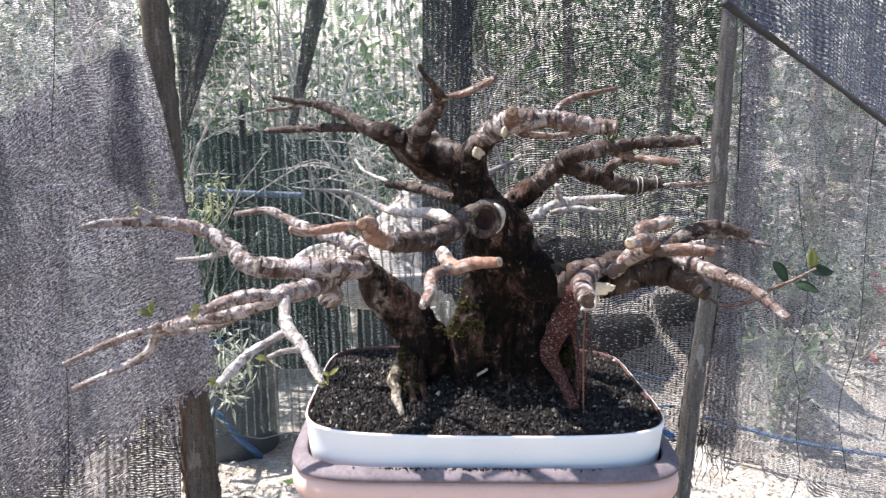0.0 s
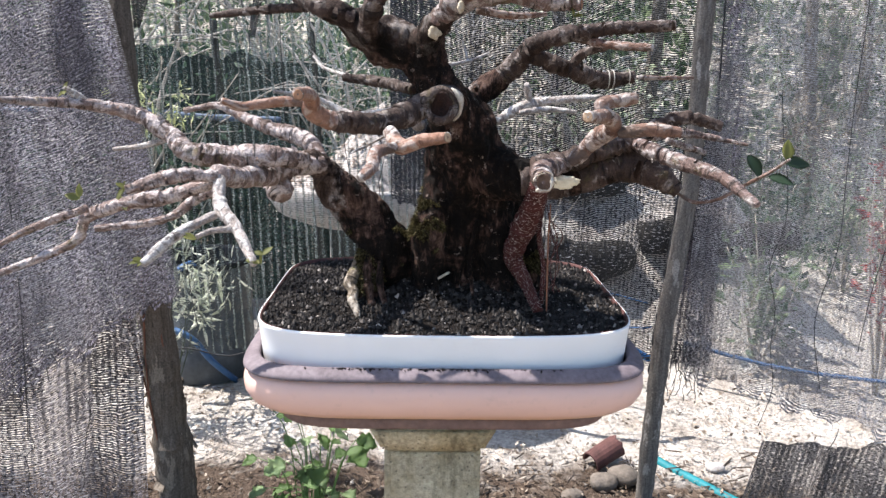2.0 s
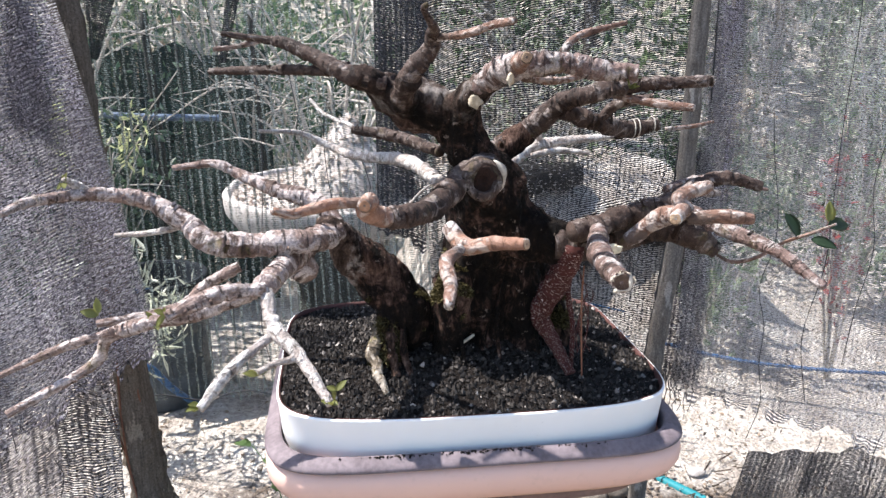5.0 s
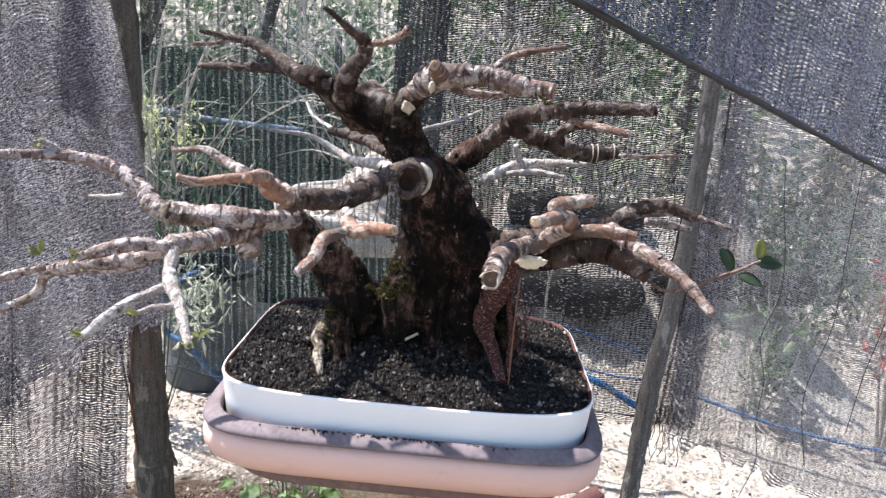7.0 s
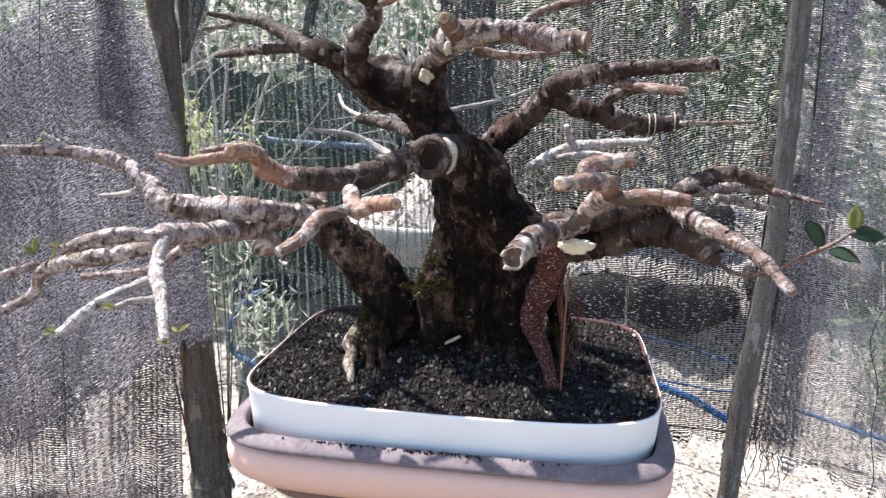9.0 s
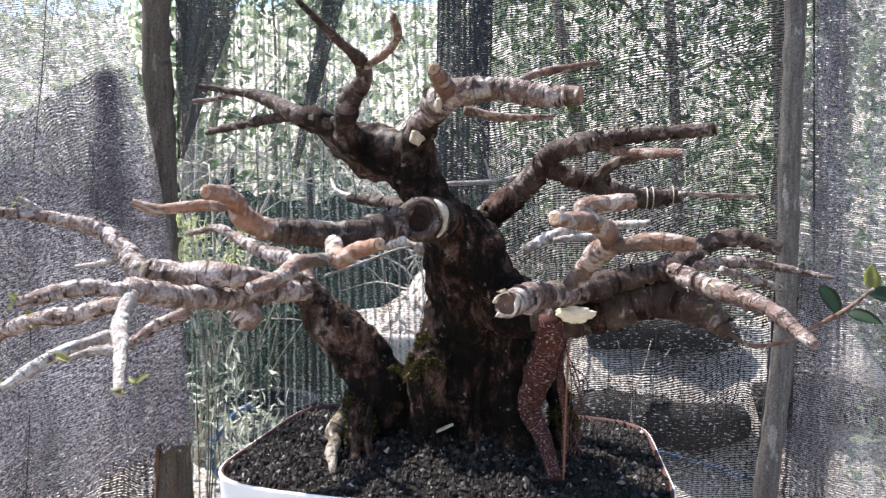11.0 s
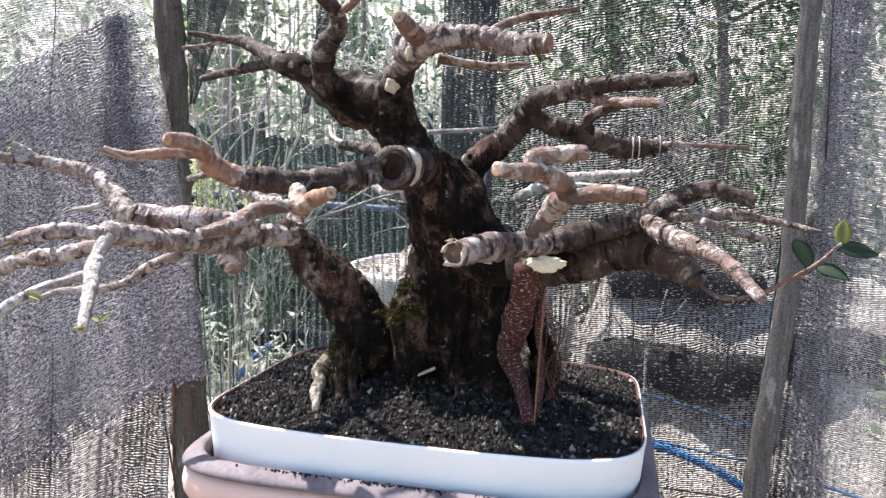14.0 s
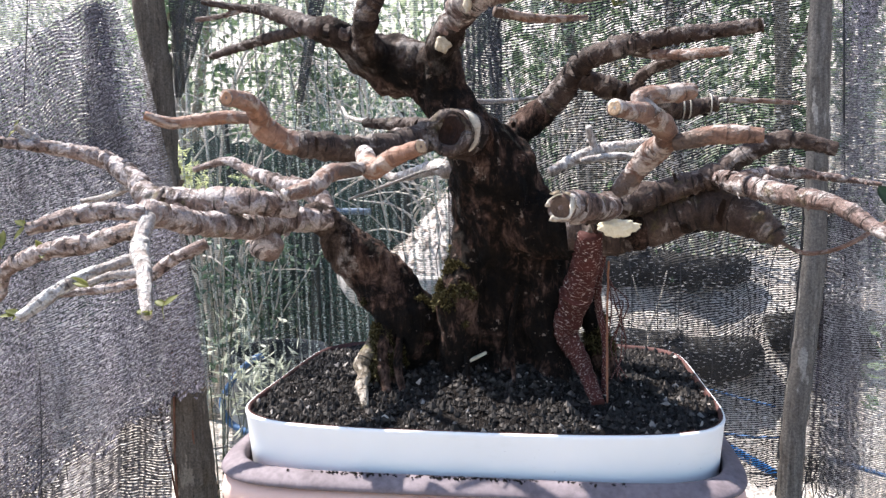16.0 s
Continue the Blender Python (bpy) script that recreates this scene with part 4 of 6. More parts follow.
limb("aerial_root", [(0.205, 1.110, 0.868, 0.0215), (0.196, 1.146, 0.812, 0.0205), (0.183, 1.172, 0.765, 0.0185), (0.178, 1.180, 0.738, 0.0165), (0.196, 1.166, 0.706, 0.0115), (0.214, 1.124, 0.668, 0.0085)], M_ROOT, 46, label="reddish aerial root flecked white")
limb("aerial_root", [(0.222, 1.150, 0.850, 0.007), (0.215, 1.165, 0.79, 0.005), (0.224, 1.16, 0.73, 0.0045), (0.222, 1.15, 0.672, 0.004)], M_ROOT, 50, label="slim reddish aerial root flecked white")
for q in range(5):
    limb("rootlet", [(0.222 + 0.003 * q, 1.14, 0.83 - 0.012 * q, 0.001), (0.230 + 0.005 * (q * 2 % 5), 1.14 + 0.006 * q, 0.78, 0.0009), (0.224 + 0.006 * (q * 3 % 5), 1.14 + 0.006 * q, 0.73, 0.0008), (0.236 + 0.006 * (q * 2 % 5 - 2), 1.13 + 0.006 * q, 0.70 - 0.003 * q, 0.0007)], M_ROOT, 90 + q)
limb("root_shoot", [(0.226, 1.130, 0.834, 0.0018), (0.224, 1.124, 0.770, 0.0014), (0.223, 1.100, 0.676, 0.0013)], M_SHOOT, 47, label="thin reddish root shoot")
limb("twig", [(0.398, 1.091, 0.860, 0.0034), (0.424, 1.086, 0.847, 0.0028), (0.458, 1.083, 0.853, 0.0026), (0.493, 1.081, 0.874, 0.0026), (0.510, 1.050, 0.895, 0.0026), (0.518, 1.011, 0.918, 0.0017)], M_YOUNG, 48)
limb("branch", [(-0.050, 0.918, 0.962, 0.0125), (-0.070, 0.908, 0.965, 0.0122), (-0.081, 0.898, 0.971, 0.0124), (-0.087, 0.888, 0.979, 0.0113), (-0.084, 0.876, 0.987, 0.0097), (-0.083, 0.858, 0.994, 0.0088), (-0.086, 0.842, 0.996, 0.0080), (-0.090, 0.826, 0.996, 0.0071)], M_SALMON, 49, cut="orange")
limb("twig", [(0.222, 1.385, 0.972, 0.008), (0.215, 1.38, 0.99, 0.007), (0.212, 1.37, 1.005, 0.005)], M_TWIG, 71)
limb("twig", [(0.20, 1.36, 0.955, 0.008), (0.25, 1.37, 0.962, 0.006), (0.30, 1.36, 0.958, 0.004)], M_TWIG, 72)
limb("twig", [(0.106, 1.324, 1.041, 0.003), (0.10, 1.33, 1.06, 0.002), (0.095, 1.33, 1.075, 0.0015)], M_TWIG, 73)
limb("twig", [(0.253, 1.188, 1.030, 0.010), (0.275, 1.18, 1.055, 0.008), (0.32, 1.16, 1.068, 0.006)], M_DARK, 74)
limb("twig", [(-0.39, 1.01, 0.976, 0.006), (-0.40, 1.0, 0.985, 0.005), (-0.41, 0.99, 0.995, 0.003)], M_TWIG, 75)
limb("twig", [(-0.153, 0.80, 0.859, 0.006), (-0.175, 0.79, 0.858, 0.004), (-0.19, 0.785, 0.852, 0.003)], M_TWIG, 76)
limb("twig", [(-0.204, 1.132, 1.14, 0.005), (-0.235, 1.13, 1.132, 0.004), (-0.265, 1.125, 1.128, 0.003)], M_BARK, 77)
limb("twig", [(-0.29, 1.025, 0.932, 0.006), (-0.34, 1.045, 0.918, 0.004), (-0.385, 1.06, 0.912, 0.003)], M_TWIG, 78)
limb("twig", [(-0.063, 1.07, 0.91, 0.002), (-0.03, 1.12, 0.925, 0.002), (0.0, 1.17, 0.94, 0.0018), (0.02, 1.19, 0.945, 0.0015)], M_TWIG, 79)
limb("root", [(-0.048, 1.178, 0.765, 0.008), (-0.050, 1.158, 0.715, 0.0085), (-0.042, 1.142, 0.668, 0.007)], M_TRUNK, 82)
limb("root", [(-0.030, 1.175, 0.74, 0.006), (-0.030, 1.155, 0.70, 0.006), (-0.020, 1.140, 0.668, 0.005)], M_TRUNK, 84)
limb("root", [(0.05, 1.165, 0.78, 0.005), (0.055, 1.165, 0.72, 0.004), (0.06, 1.15, 0.68, 0.003)], M_TRUNK, 80)
limb("root", [(0.12, 1.17, 0.80, 0.005), (0.11, 1.175, 0.74, 0.004), (0.115, 1.16, 0.68, 0.003)], M_TRUNK, 81)

M_PASTE = plain("old_paste", (0.58, 0.52, 0.42), (0.34, 0.28, 0.2), 90, 0.9, 0.8, 0.003)


wire = plain("pale_wire", (0.5, 0.47, 0.42), (0.34, 0.31, 0.27), 60, 0.5)
for x, y, z, r in ((0.318, 1.233, 1.0145, 0.0142), (0.326, 1.235, 1.0155, 0.0140), (0.352, 1.241, 1.019, 0.0125)):
    ring = [(x + 0.004 * math.sin(t * 0.5), y + r * math.cos(t) * 0.95, z + r * math.sin(t), 0.0009) for t in [0.45 * i for i in range(15)]]
    bm = tube(ring, 0.004, 6, 0.0, 0.0, 1)
    bmesh.ops.transform(bm, matrix=BACK, verts=bm.verts[:])
    part("wire_loop", bm, wire, bonsai, "thin pale training wire")


def paste(place, size, squash, seed):
    """A small torn smear of cream sealing paste."""
    bm = bmesh.new()
    bmesh.ops.create_icosphere(bm, subdivisions=3, radius=size)
    for v in bm.verts:
        w = v.co.normalized()
        v.co = Vector((v.co.x * squash[0], v.co.y * squash[1], v.co.z * squash[2])) * (1 + 0.4 * noise.noise(w * 2.2 + Vector((seed, 0, 0))) + 0.2 * noise.noise(w * 6)) + Vector(place) - bonsai.location
    part("wound_paste", bm, M_PASTE, bonsai, "cream sealing paste on a pruning wound")


paste((0.050, 1.049, 1.072), 0.0085, (1.0, 0.45, 1.0), 2)
paste((0.082, 1.003, 1.100), 0.006, (0.7, 0.45, 1.2), 3)
paste((0.118, 1.157, 0.945), 0.0075, (0.8, 0.4, 1.5), 4)

# cream sealing paste, smeared and torn, on the pruning wound of the right limb
bm = bmesh.new()
bmesh.ops.create_icosphere(bm, subdivisions=4, radius=0.0135)
for v in bm.verts:
    w = v.co.normalized()
    v.co = Vector((v.co.x * 1.5, v.co.y * 0.4, v.co.z * (0.85 if v.co.z < 0 else 0.5))) * (1 + 0.3 * noise.noise(w * 2.2) + 0.1 * noise.noise(w * 7))
    v.co += Vector((0.232, 1.062, 0.878)) - bonsai.location
part("wound_paste", bm, plain("cream_paste", (0.72, 0.66, 0.52), (0.55, 0.48, 0.35), 60, 0.85, 0.5, 0.002), bonsai, "cream sealing paste on a pruning wound")


M_LEAF = leaf_material("green_leaf", (0.03, 0.06, 0.032), (0.045, 0.08, 0.045), 0.2)
M_LEAF_YOUNG = leaf_material("yellow_leaf", (0.30, 0.29, 0.08), (0.25, 0.27, 0.10))


for base, tip, w, m in (
    ((0.492, 1.083, 0.916), (0.508, 1.062, 0.886), 0.022, M_LEAF),
    ((0.524, 1.035, 0.915), (0.531, 1.045, 0.942), 0.018, M_LEAF_YOUNG),
    ((0.520, 1.03, 0.911), (0.566, 1.045, 0.91), 0.02, M_LEAF),
    ((0.503, 1.035, 0.892), (0.530, 1.015, 0.886), 0.018, M_LEAF),
    ((-0.36, 0.90, 0.87), (-0.378, 0.90, 0.876), 0.010, M_LEAF_YOUNG),
    ((-0.36, 0.90, 0.872), (-0.362, 0.905, 0.888), 0.008, M_LEAF_YOUNG),
):
    part("leaf", leaf_blade(base, tip, w, (0.2, -0.8, 0.6)), m, bonsai, "glossy green leaf" if m is M_LEAF else "young yellow-green leaf")
tips = [(-0.277, 0.83, 0.895), (-0.125, 0.755, 0.835), (-0.12, 0.77, 0.838), (0.33, 1.0, 1.095), (-0.19, 0.785, 0.85), (-0.24, 0.77, 0.83), (-0.41, 0.99, 0.99), (-0.30, 0.88, 0.868)]
for i, t in enumerate(tips):
    t = Vector(t) if i != 3 else Vector((0.222, 1.0, 1.09))
    for j in range(3):
        d = Vector((random.uniform(-1, 1), random.uniform(-1, 0.3), random.uniform(-0.6, 1))).normalized() * random.uniform(0.008, 0.016)
        part("leaf", leaf_blade(t, t + d, 0.007, (0, -0.5, 0.8)), M_LEAF_YOUNG, bonsai, "small young bud leaf")

stick = tagged(part("stick", tube([(0.054, 1.170, 0.702, 0.0022), (0.066, 1.176, 0.707, 0.0024), (0.078, 1.183, 0.712, 0.002)], 0.004, 8, 0.1, 0.1, 9), M_CUT_WHITE), "small pale splinter of wood lying on the soil", "stick")
# ---- nets ----
def net(corners, cols, rows, wave, material, label, seed=0, ragged=0.0, fold=7.0, torn=0.0, bow=0.0, owner=None, crest=None):
    """A hanging sheet between four corners (low left, low right, top right, top left) with folds."""
    a, b, c, d = [Vector(v) for v in corners]
    bm = bmesh.new()
    uv = bm.loops.layers.uv.new()
    w, h = max((b - a).length, (c - d).length), max((d - a).length, (c - b).length)
    n = ((b - a) + (c - d)).cross((d - a) + (c - b)).normalized()
    grid = []
    for i in range(cols + 1):
        col = []
        for j in range(rows + 1):
            s, t = i / cols, j / rows
            p = a.lerp(b, s).lerp(d.lerp(c, s), t)
            if crest:
                low = a.lerp(b, s).z
                p.z = low + (crest(p.x) - low) * t
            p = p + n * wave * (noise.noise(Vector((s * w * fold, t * h * 1.2, seed))) + 0.4 * noise.noise(Vector((s * w * fold * 3, t * h * 3, seed))))
            if j == 0 and ragged:
                p.z += ragged * (noise.noise(Vector((s * w * 14, seed, 3))) + 0.7 * noise.noise(Vector((s * w * 60, seed, 3))))
            p.x += bow * math.sin(math.pi * t) * s ** 3
            if torn and t > 0.6:
                p.z += torn * (t - 0.6) / 0.4 * (noise.noise(Vector((s * w * 9, seed, 7))) + 0.25 * noise.noise(Vector((s * w * 30, seed, 7))))
            col.append(bm.verts.new(p))
        grid.append(col)
    for i in range(cols):
        for j in range(rows):
            f = bm.faces.new((grid[i][j], grid[i + 1][j], grid[i + 1][j + 1], grid[i][j + 1]))
            for loop, (s, t) in zip(f.loops, ((i, j), (i + 1, j), (i + 1, j + 1), (i, j + 1))):
                loop[uv].uv = (s / cols * w, t / rows * h)
    if owner:
        return part("fold", bm, material, owner, label)
    return tagged(part("shade_net", bm, material), label, "shade net")


TOP = 1.75
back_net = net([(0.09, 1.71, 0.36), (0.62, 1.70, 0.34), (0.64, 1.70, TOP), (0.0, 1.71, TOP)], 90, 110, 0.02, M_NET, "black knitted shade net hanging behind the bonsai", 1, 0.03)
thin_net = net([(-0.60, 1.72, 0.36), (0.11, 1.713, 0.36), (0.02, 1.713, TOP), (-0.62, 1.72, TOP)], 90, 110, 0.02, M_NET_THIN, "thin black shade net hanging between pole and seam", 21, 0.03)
left_net = net([(-1.75, 1.12, -0.02), (-0.475, 1.545, 0.57), (-0.725, 1.52, TOP), (-1.75, 1.12, TOP)], 140, 110, 0.05, M_NET_PALE, "grey shade net in a painted sunlit tone, with long folds, hung before a pole", 2, 0.05, 7.0, 0.0, 0.024)
CREST = ((-1.4, 0.25), (-1.05, 0.78), (-0.90, 1.02), (-0.80, 1.14), (-0.735, 1.195), (-0.69, 1.22), (-0.63, 1.25), (-0.56, 1.262))


def left_crest(x):
    """Height of the drooping upper edge of the layer that stands in for shadow."""
    for (x0, z0), (x1, z1) in zip(CREST, CREST[1:]):
        if x <= x1:
            return z0 + (z1 - z0) * max(0.0, x - x0) / (x1 - x0)
    return CREST[-1][1]


# Extra layer standing in for the shadow that falls across the net.
net([(-1.4, 1.216, -0.02), (-0.478, 1.525, 0.575), (-0.598, 1.485, 1.26), (-1.4, 1.216, 0.3)], 130, 90, 0.045, M_NET_LEFT, "dark layer added for the shadow across the net", 2, 0.05, 7.0, 0.015, 0.016, owner=left_net, crest=left_crest)
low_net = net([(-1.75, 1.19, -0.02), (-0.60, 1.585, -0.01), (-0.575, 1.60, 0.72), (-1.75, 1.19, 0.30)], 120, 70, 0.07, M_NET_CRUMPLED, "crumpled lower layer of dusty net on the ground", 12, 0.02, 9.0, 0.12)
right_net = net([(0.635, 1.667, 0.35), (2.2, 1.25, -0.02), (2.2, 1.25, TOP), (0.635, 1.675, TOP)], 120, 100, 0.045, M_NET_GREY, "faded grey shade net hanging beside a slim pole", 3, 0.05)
low_right_net = net([(0.80, 1.645, 0.0), (2.2, 1.27, -0.02), (2.2, 1.27, 0.26), (0.83, 1.63, 0.20)], 110, 40, 0.04, M_NET_LOW, "doubled lower edge of the net on the ground", 13, 0.02, 9.0, 0.06)
pole_strip = net([(0.594, 1.672, 0.35), (0.712, 1.655, 0.36), (0.690, 1.652, 0.86), (0.632, 1.66, 0.92)], 36, 60, 0.014, M_NET_STRIP, "doubled dark strip of net beside a pole", 4, 0.06, 20.0, 0.12)
net([(0.634, 1.662, 0.72), (0.735, 1.640, 0.70), (0.715, 1.640, TOP), (0.634, 1.662, TOP)], 36, 90, 0.014, M_NET_BAND, "lapped edge of the faded net beside a pole", 14, 0.06, 20.0, owner=right_net)
net([(-0.045, 1.695, 0.75), (0.06, 1.695, 0.70), (0.065, 1.69, TOP), (-0.05, 1.69, TOP)], 24, 70, 0.010, M_NET_DARK, "doubled dark seam of the hanging net", 5, 0.05, 20.0, owner=back_net)
net([(-0.352, 1.70, 1.09), (-0.338, 1.70, 1.09), (-0.155, 1.69, TOP), (-0.235, 1.69, TOP)], 12, 50, 0.006, M_NET_DARK, "narrow folded strip of net hanging to a point", 6, 0.0, 20.0, owner=back_net)
net([(-0.562, 1.615, 1.10), (-0.550, 1.615, 1.10), (-0.30, 1.60, TOP), (-0.57, 1.60, TOP)], 24, 50, 0.010, M_NET_DARK, "dark pointed fold of net beside a pole", 7, 0.0, 20.0, owner=left_net)
net([(-0.668, 1.455, 0.99), (-0.562, 1.49, 0.93), (-0.590, 1.482, 1.255), (-0.650, 1.458, 1.235)], 40, 50, 0.012, M_NET_SHADE, "overlapping dark fold of the net, its shade put into the tone", 8, 0.06, 16.0, 0.06, owner=left_net)
flap = net([(0.15, 0.413, 1.170), (0.74, 0.958, 0.998), (0.98, 1.00, 1.60), (0.08, 0.45, 1.60)], 90, 60, 0.009, M_NET_NEAR, "sagging flap of dark shade net overhead", 9, 0.004, 16.0)

# pulled threads hanging on the nets
M_THREAD = plain("black_thread", (0.02, 0.02, 0.022), (0.04, 0.04, 0.045), 40, 0.6)


def thread(owner, a, b, seed, wig=0.02):
    rr = random.Random(seed)
    a, b = Vector(a), Vector(b)
    nodes = []
    for i in range(9):
        p = a.lerp(b, i / 8) + Vector((rr.uniform(-wig, wig), rr.uniform(-0.004, 0.004), 0))
        nodes.append((*p, 0.0009))
    part("thread", tube(nodes, 0.03, 5, 0.0, 0.0, seed), M_THREAD, owner)


for k0, (owner, a, b) in enumerate(((right_net, (0.665, 1.655, 0.75), (0.637, 1.665, TOP)), (back_net, (0.02, 1.705, 0.38), (0.60, 1.695, 0.37)))):
    a, b = Vector(a), Vector(b)
    part("hem", tube([(*a.lerp(b, t / 12), 0.0018) for t in range(13)], 0.02, 6, 0.3, 0.4, k0 + 200), M_THREAD, owner, "frayed dark hem")
part("hem", tube([(0.566, 1.672, 0.34, 0.004), (0.572, 1.668, 0.45, 0.006), (0.580, 1.664, 0.58, 0.0045), (0.592, 1.664, 0.75, 0.003), (0.60, 1.665, 0.95, 0.002)], 0.01, 8, 0.5, 0.5, 77), M_THREAD, back_net, "bunched dark hem beside the pole")
for i in range(26):
    x = 0.602 + 0.0038 * i
    thread(pole_strip, (x + 0.012 * ((i * 5) % 7 - 3) / 3, 1.662, 0.27 + 0.02 * ((i * 5) % 7)), (x, 1.664, 0.42), i + 90, 0.006)
part("hem", tube([(0.15 + 0.0492 * t, 0.413 + 0.0454 * t, 1.170 - 0.0143 * t, 0.0022) for t in range(13)], 0.02, 6, 0.3, 0.4, 260), M_THREAD, flap, "dark edge of the flap")
for i in range(6):
    thread(low_net, (-1.2 + 0.1 * i, 1.33 + 0.034 * i, 0.06 + 0.03 * (i % 3)), (-1.18 + 0.1 * i, 1.335 + 0.034 * i, 0.3 + 0.05 * ((i * 5) % 4)), i + 300, 0.012)
    thread(low_right_net, (0.95 + 0.12 * i, 1.56 - 0.032 * i, 0.04 + 0.02 * (i % 3)), (0.96 + 0.12 * i, 1.56 - 0.032 * i, 0.26 + 0.03 * ((i * 5) % 4)), i + 320, 0.012)
for i in range(13):
    s = 0.10 + 0.055 * i
    x, y = 0.66 + 1.54 * s, 1.66 - 0.41 * s - 0.03
    thread(right_net, (x, y, 0.25 + 0.1 * (i % 4)), (x + 0.02 * ((i * 7) % 5 - 2), y, 1.0 + 0.13 * ((i * 5) % 6)), i + 1)
for i in range(9):
    s = 0.42 + 0.06 * i
    x, y = -1.75 + 1.15 * s, 1.15 + 0.4 * s - 0.04
    thread(left_net, (x, y, 0.15 + 0.12 * (i % 3)), (x + 0.03 * ((i * 7) % 5 - 2), y, 0.8 + 0.15 * ((i * 5) % 6)), i + 31, 0.03)
for i in range(7):
    thread(thin_net, (-0.50 + 0.07 * i, 1.70, 0.42 + 0.05 * (i % 3)), (-0.50 + 0.072 * i, 1.698, 0.9 + 0.13 * ((i * 5) % 6)), i + 140, 0.012)
part("hem", tube([(-0.58 + 0.05 * t, 1.712, 0.365 + 0.01 * math.sin(t * 1.7), 0.0018) for t in range(13)], 0.02, 6, 0.3, 0.4, 240), M_THREAD, thin_net, "frayed dark hem")
for i in range(6):
    thread(back_net, (0.30 + 0.05 * i, 1.685, 0.4 + 0.05 * i), (0.31 + 0.055 * i, 1.68, 1.1 + 0.1 * ((i * 5) % 5)), i + 61)

# ---- behind the net ----
def drum():
    d = thing("plastic_drum", (-0.715, 2.47, 0.0), "blue-grey plastic drum standing on leaf litter", "drum")
    part("body", lathe([(0.02, 0.0), (0.0, 0.01), (0.0, 0.11), (0.006, 0.12), (0.0, 0.13), (0.0, 0.23), (0.006, 0.24), (0.0, 0.25), (0.002, 0.40)], 0.15, 0.15, 2.0, 40, open_top=True), plain("drum_plastic", (0.045, 0.055, 0.068), (0.08, 0.092, 0.105), 9, 0.45), d)
    part("rim", lathe([(-0.006, 0.395), (-0.008, 0.402), (-0.006, 0.415), (0.006, 0.415), (0.01, 0.405), (0.012, 0.06), (0.08, 0.05)], 0.15, 0.15, 2.0, 40, open_base=True), plain("drum_rim", (0.02, 0.024, 0.03), (0.014, 0.016, 0.02), 20, 0.95, spec=0.1), d)


drum()

M_PALE = plain("pale_cement", (0.56, 0.53, 0.51), (0.28, 0.255, 0.24), 26, 0.9, 0.5, 0.003)
M_POST = plain("dark_post", (0.02, 0.022, 0.02), (0.045, 0.045, 0.04), 12, 0.9, 0.6, 0.004)
M_LITTER = plain("pale_leaf_litter", (0.56, 0.52, 0.495), (0.27, 0.235, 0.215), 55, 0.95, 0.9, 0.006, fine=4.0)
basin = thing("cement_basin", (-0.165, 2.42, 0.0), "wide round pale cement basin heaped with gravel and leaf litter", "basin")
part("bowl", lathe([(0.19, 0.555), (0.10, 0.575), (0.03, 0.605), (0.006, 0.645), (0.0, 0.69), (0.004, 0.70), (0.016, 0.70), (0.022, 0.69), (0.026, 0.66)], 0.31, 0.38, 2.1, 80, 0.03), M_PALE, basin)
part("stand", bevel_box(0.20, 0.30, 0.56, 0.02), M_POST, basin, "dark wooden block stand")


def heap_mesh(a, b, z, top, at, spread):
    """A round bed of loose litter that rises into one rough heap."""
    bm = bmesh.new()
    rings = []
    for i in range(1, 41):
        f = i / 40
        ring = []
        for j in range(96):
            u = 6.2832 * j / 96
            x, y = a * f * math.cos(u), b * f * math.sin(u)
            d = math.hypot((x - at[0]) / spread[0], (y - at[1]) / spread[1])
            p = Vector((x, y, 0))
            rise = (top - z) * math.exp(-d ** 1.5) * min(1.0, (1 - f) * 6)
            ring.append(bm.verts.new((x, y, z + rise + 0.012 * noise.noise(p * 14) + 0.008 * noise.noise(p * 45) + 0.004 * noise.noise(p * 110))))
        rings.append(ring)
    for p, q in zip(rings, rings[1:]):
        for j in range(96):
            bm.faces.new((p[j], q[j], q[(j + 1) % 96], p[(j + 1) % 96]))
    bm.faces.new(rings[0])
    return bm


part("gravel", heap_mesh(0.292, 0.362, 0.685, 0.93, (0.06, -0.13), (0.14, 0.16)), M_LITTER, basin, "heap of pale gravel and dry leaves")
rl = random.Random(91)
verts, faces = [], []
for i in range(1500):
    u, f = rl.uniform(0, 6.2832), math.sqrt(rl.random()) * 0.96
    x, y = 0.292 * f * math.cos(u), 0.362 * f * math.sin(u)
    d = math.hypot((x - 0.06) / 0.14, (y + 0.13) / 0.16)
    o = Vector((x, y, 0.69 + 0.245 * math.exp(-d ** 1.5) * min(1.0, (1 - f) * 6)))
    e = Vector((rl.gauss(0, 1), rl.gauss(0, 1), rl.gauss(0, 0.4))).normalized() * rl.uniform(0.006, 0.02)
    w = e.cross(Vector((0, 0, 1))) * rl.uniform(0.2, 0.5)
    k0 = len(verts)
    verts += [tuple(o - e), tuple(o + w + Vector((0, 0, 0.003))), tuple(o + e), tuple(o - w)]
    faces += [(k0, k0 + 1, k0 + 2), (k0, k0 + 2, k0 + 3)]
mesh = bpy.data.meshes.new("litter")
mesh.from_pydata(verts, [], faces)
mesh.materials.append(leaf_material("bleached_litter", (0.6, 0.55, 0.5), (0.2, 0.14, 0.11), 0.2))
litter = new("litter", mesh)
litter.parent = basin


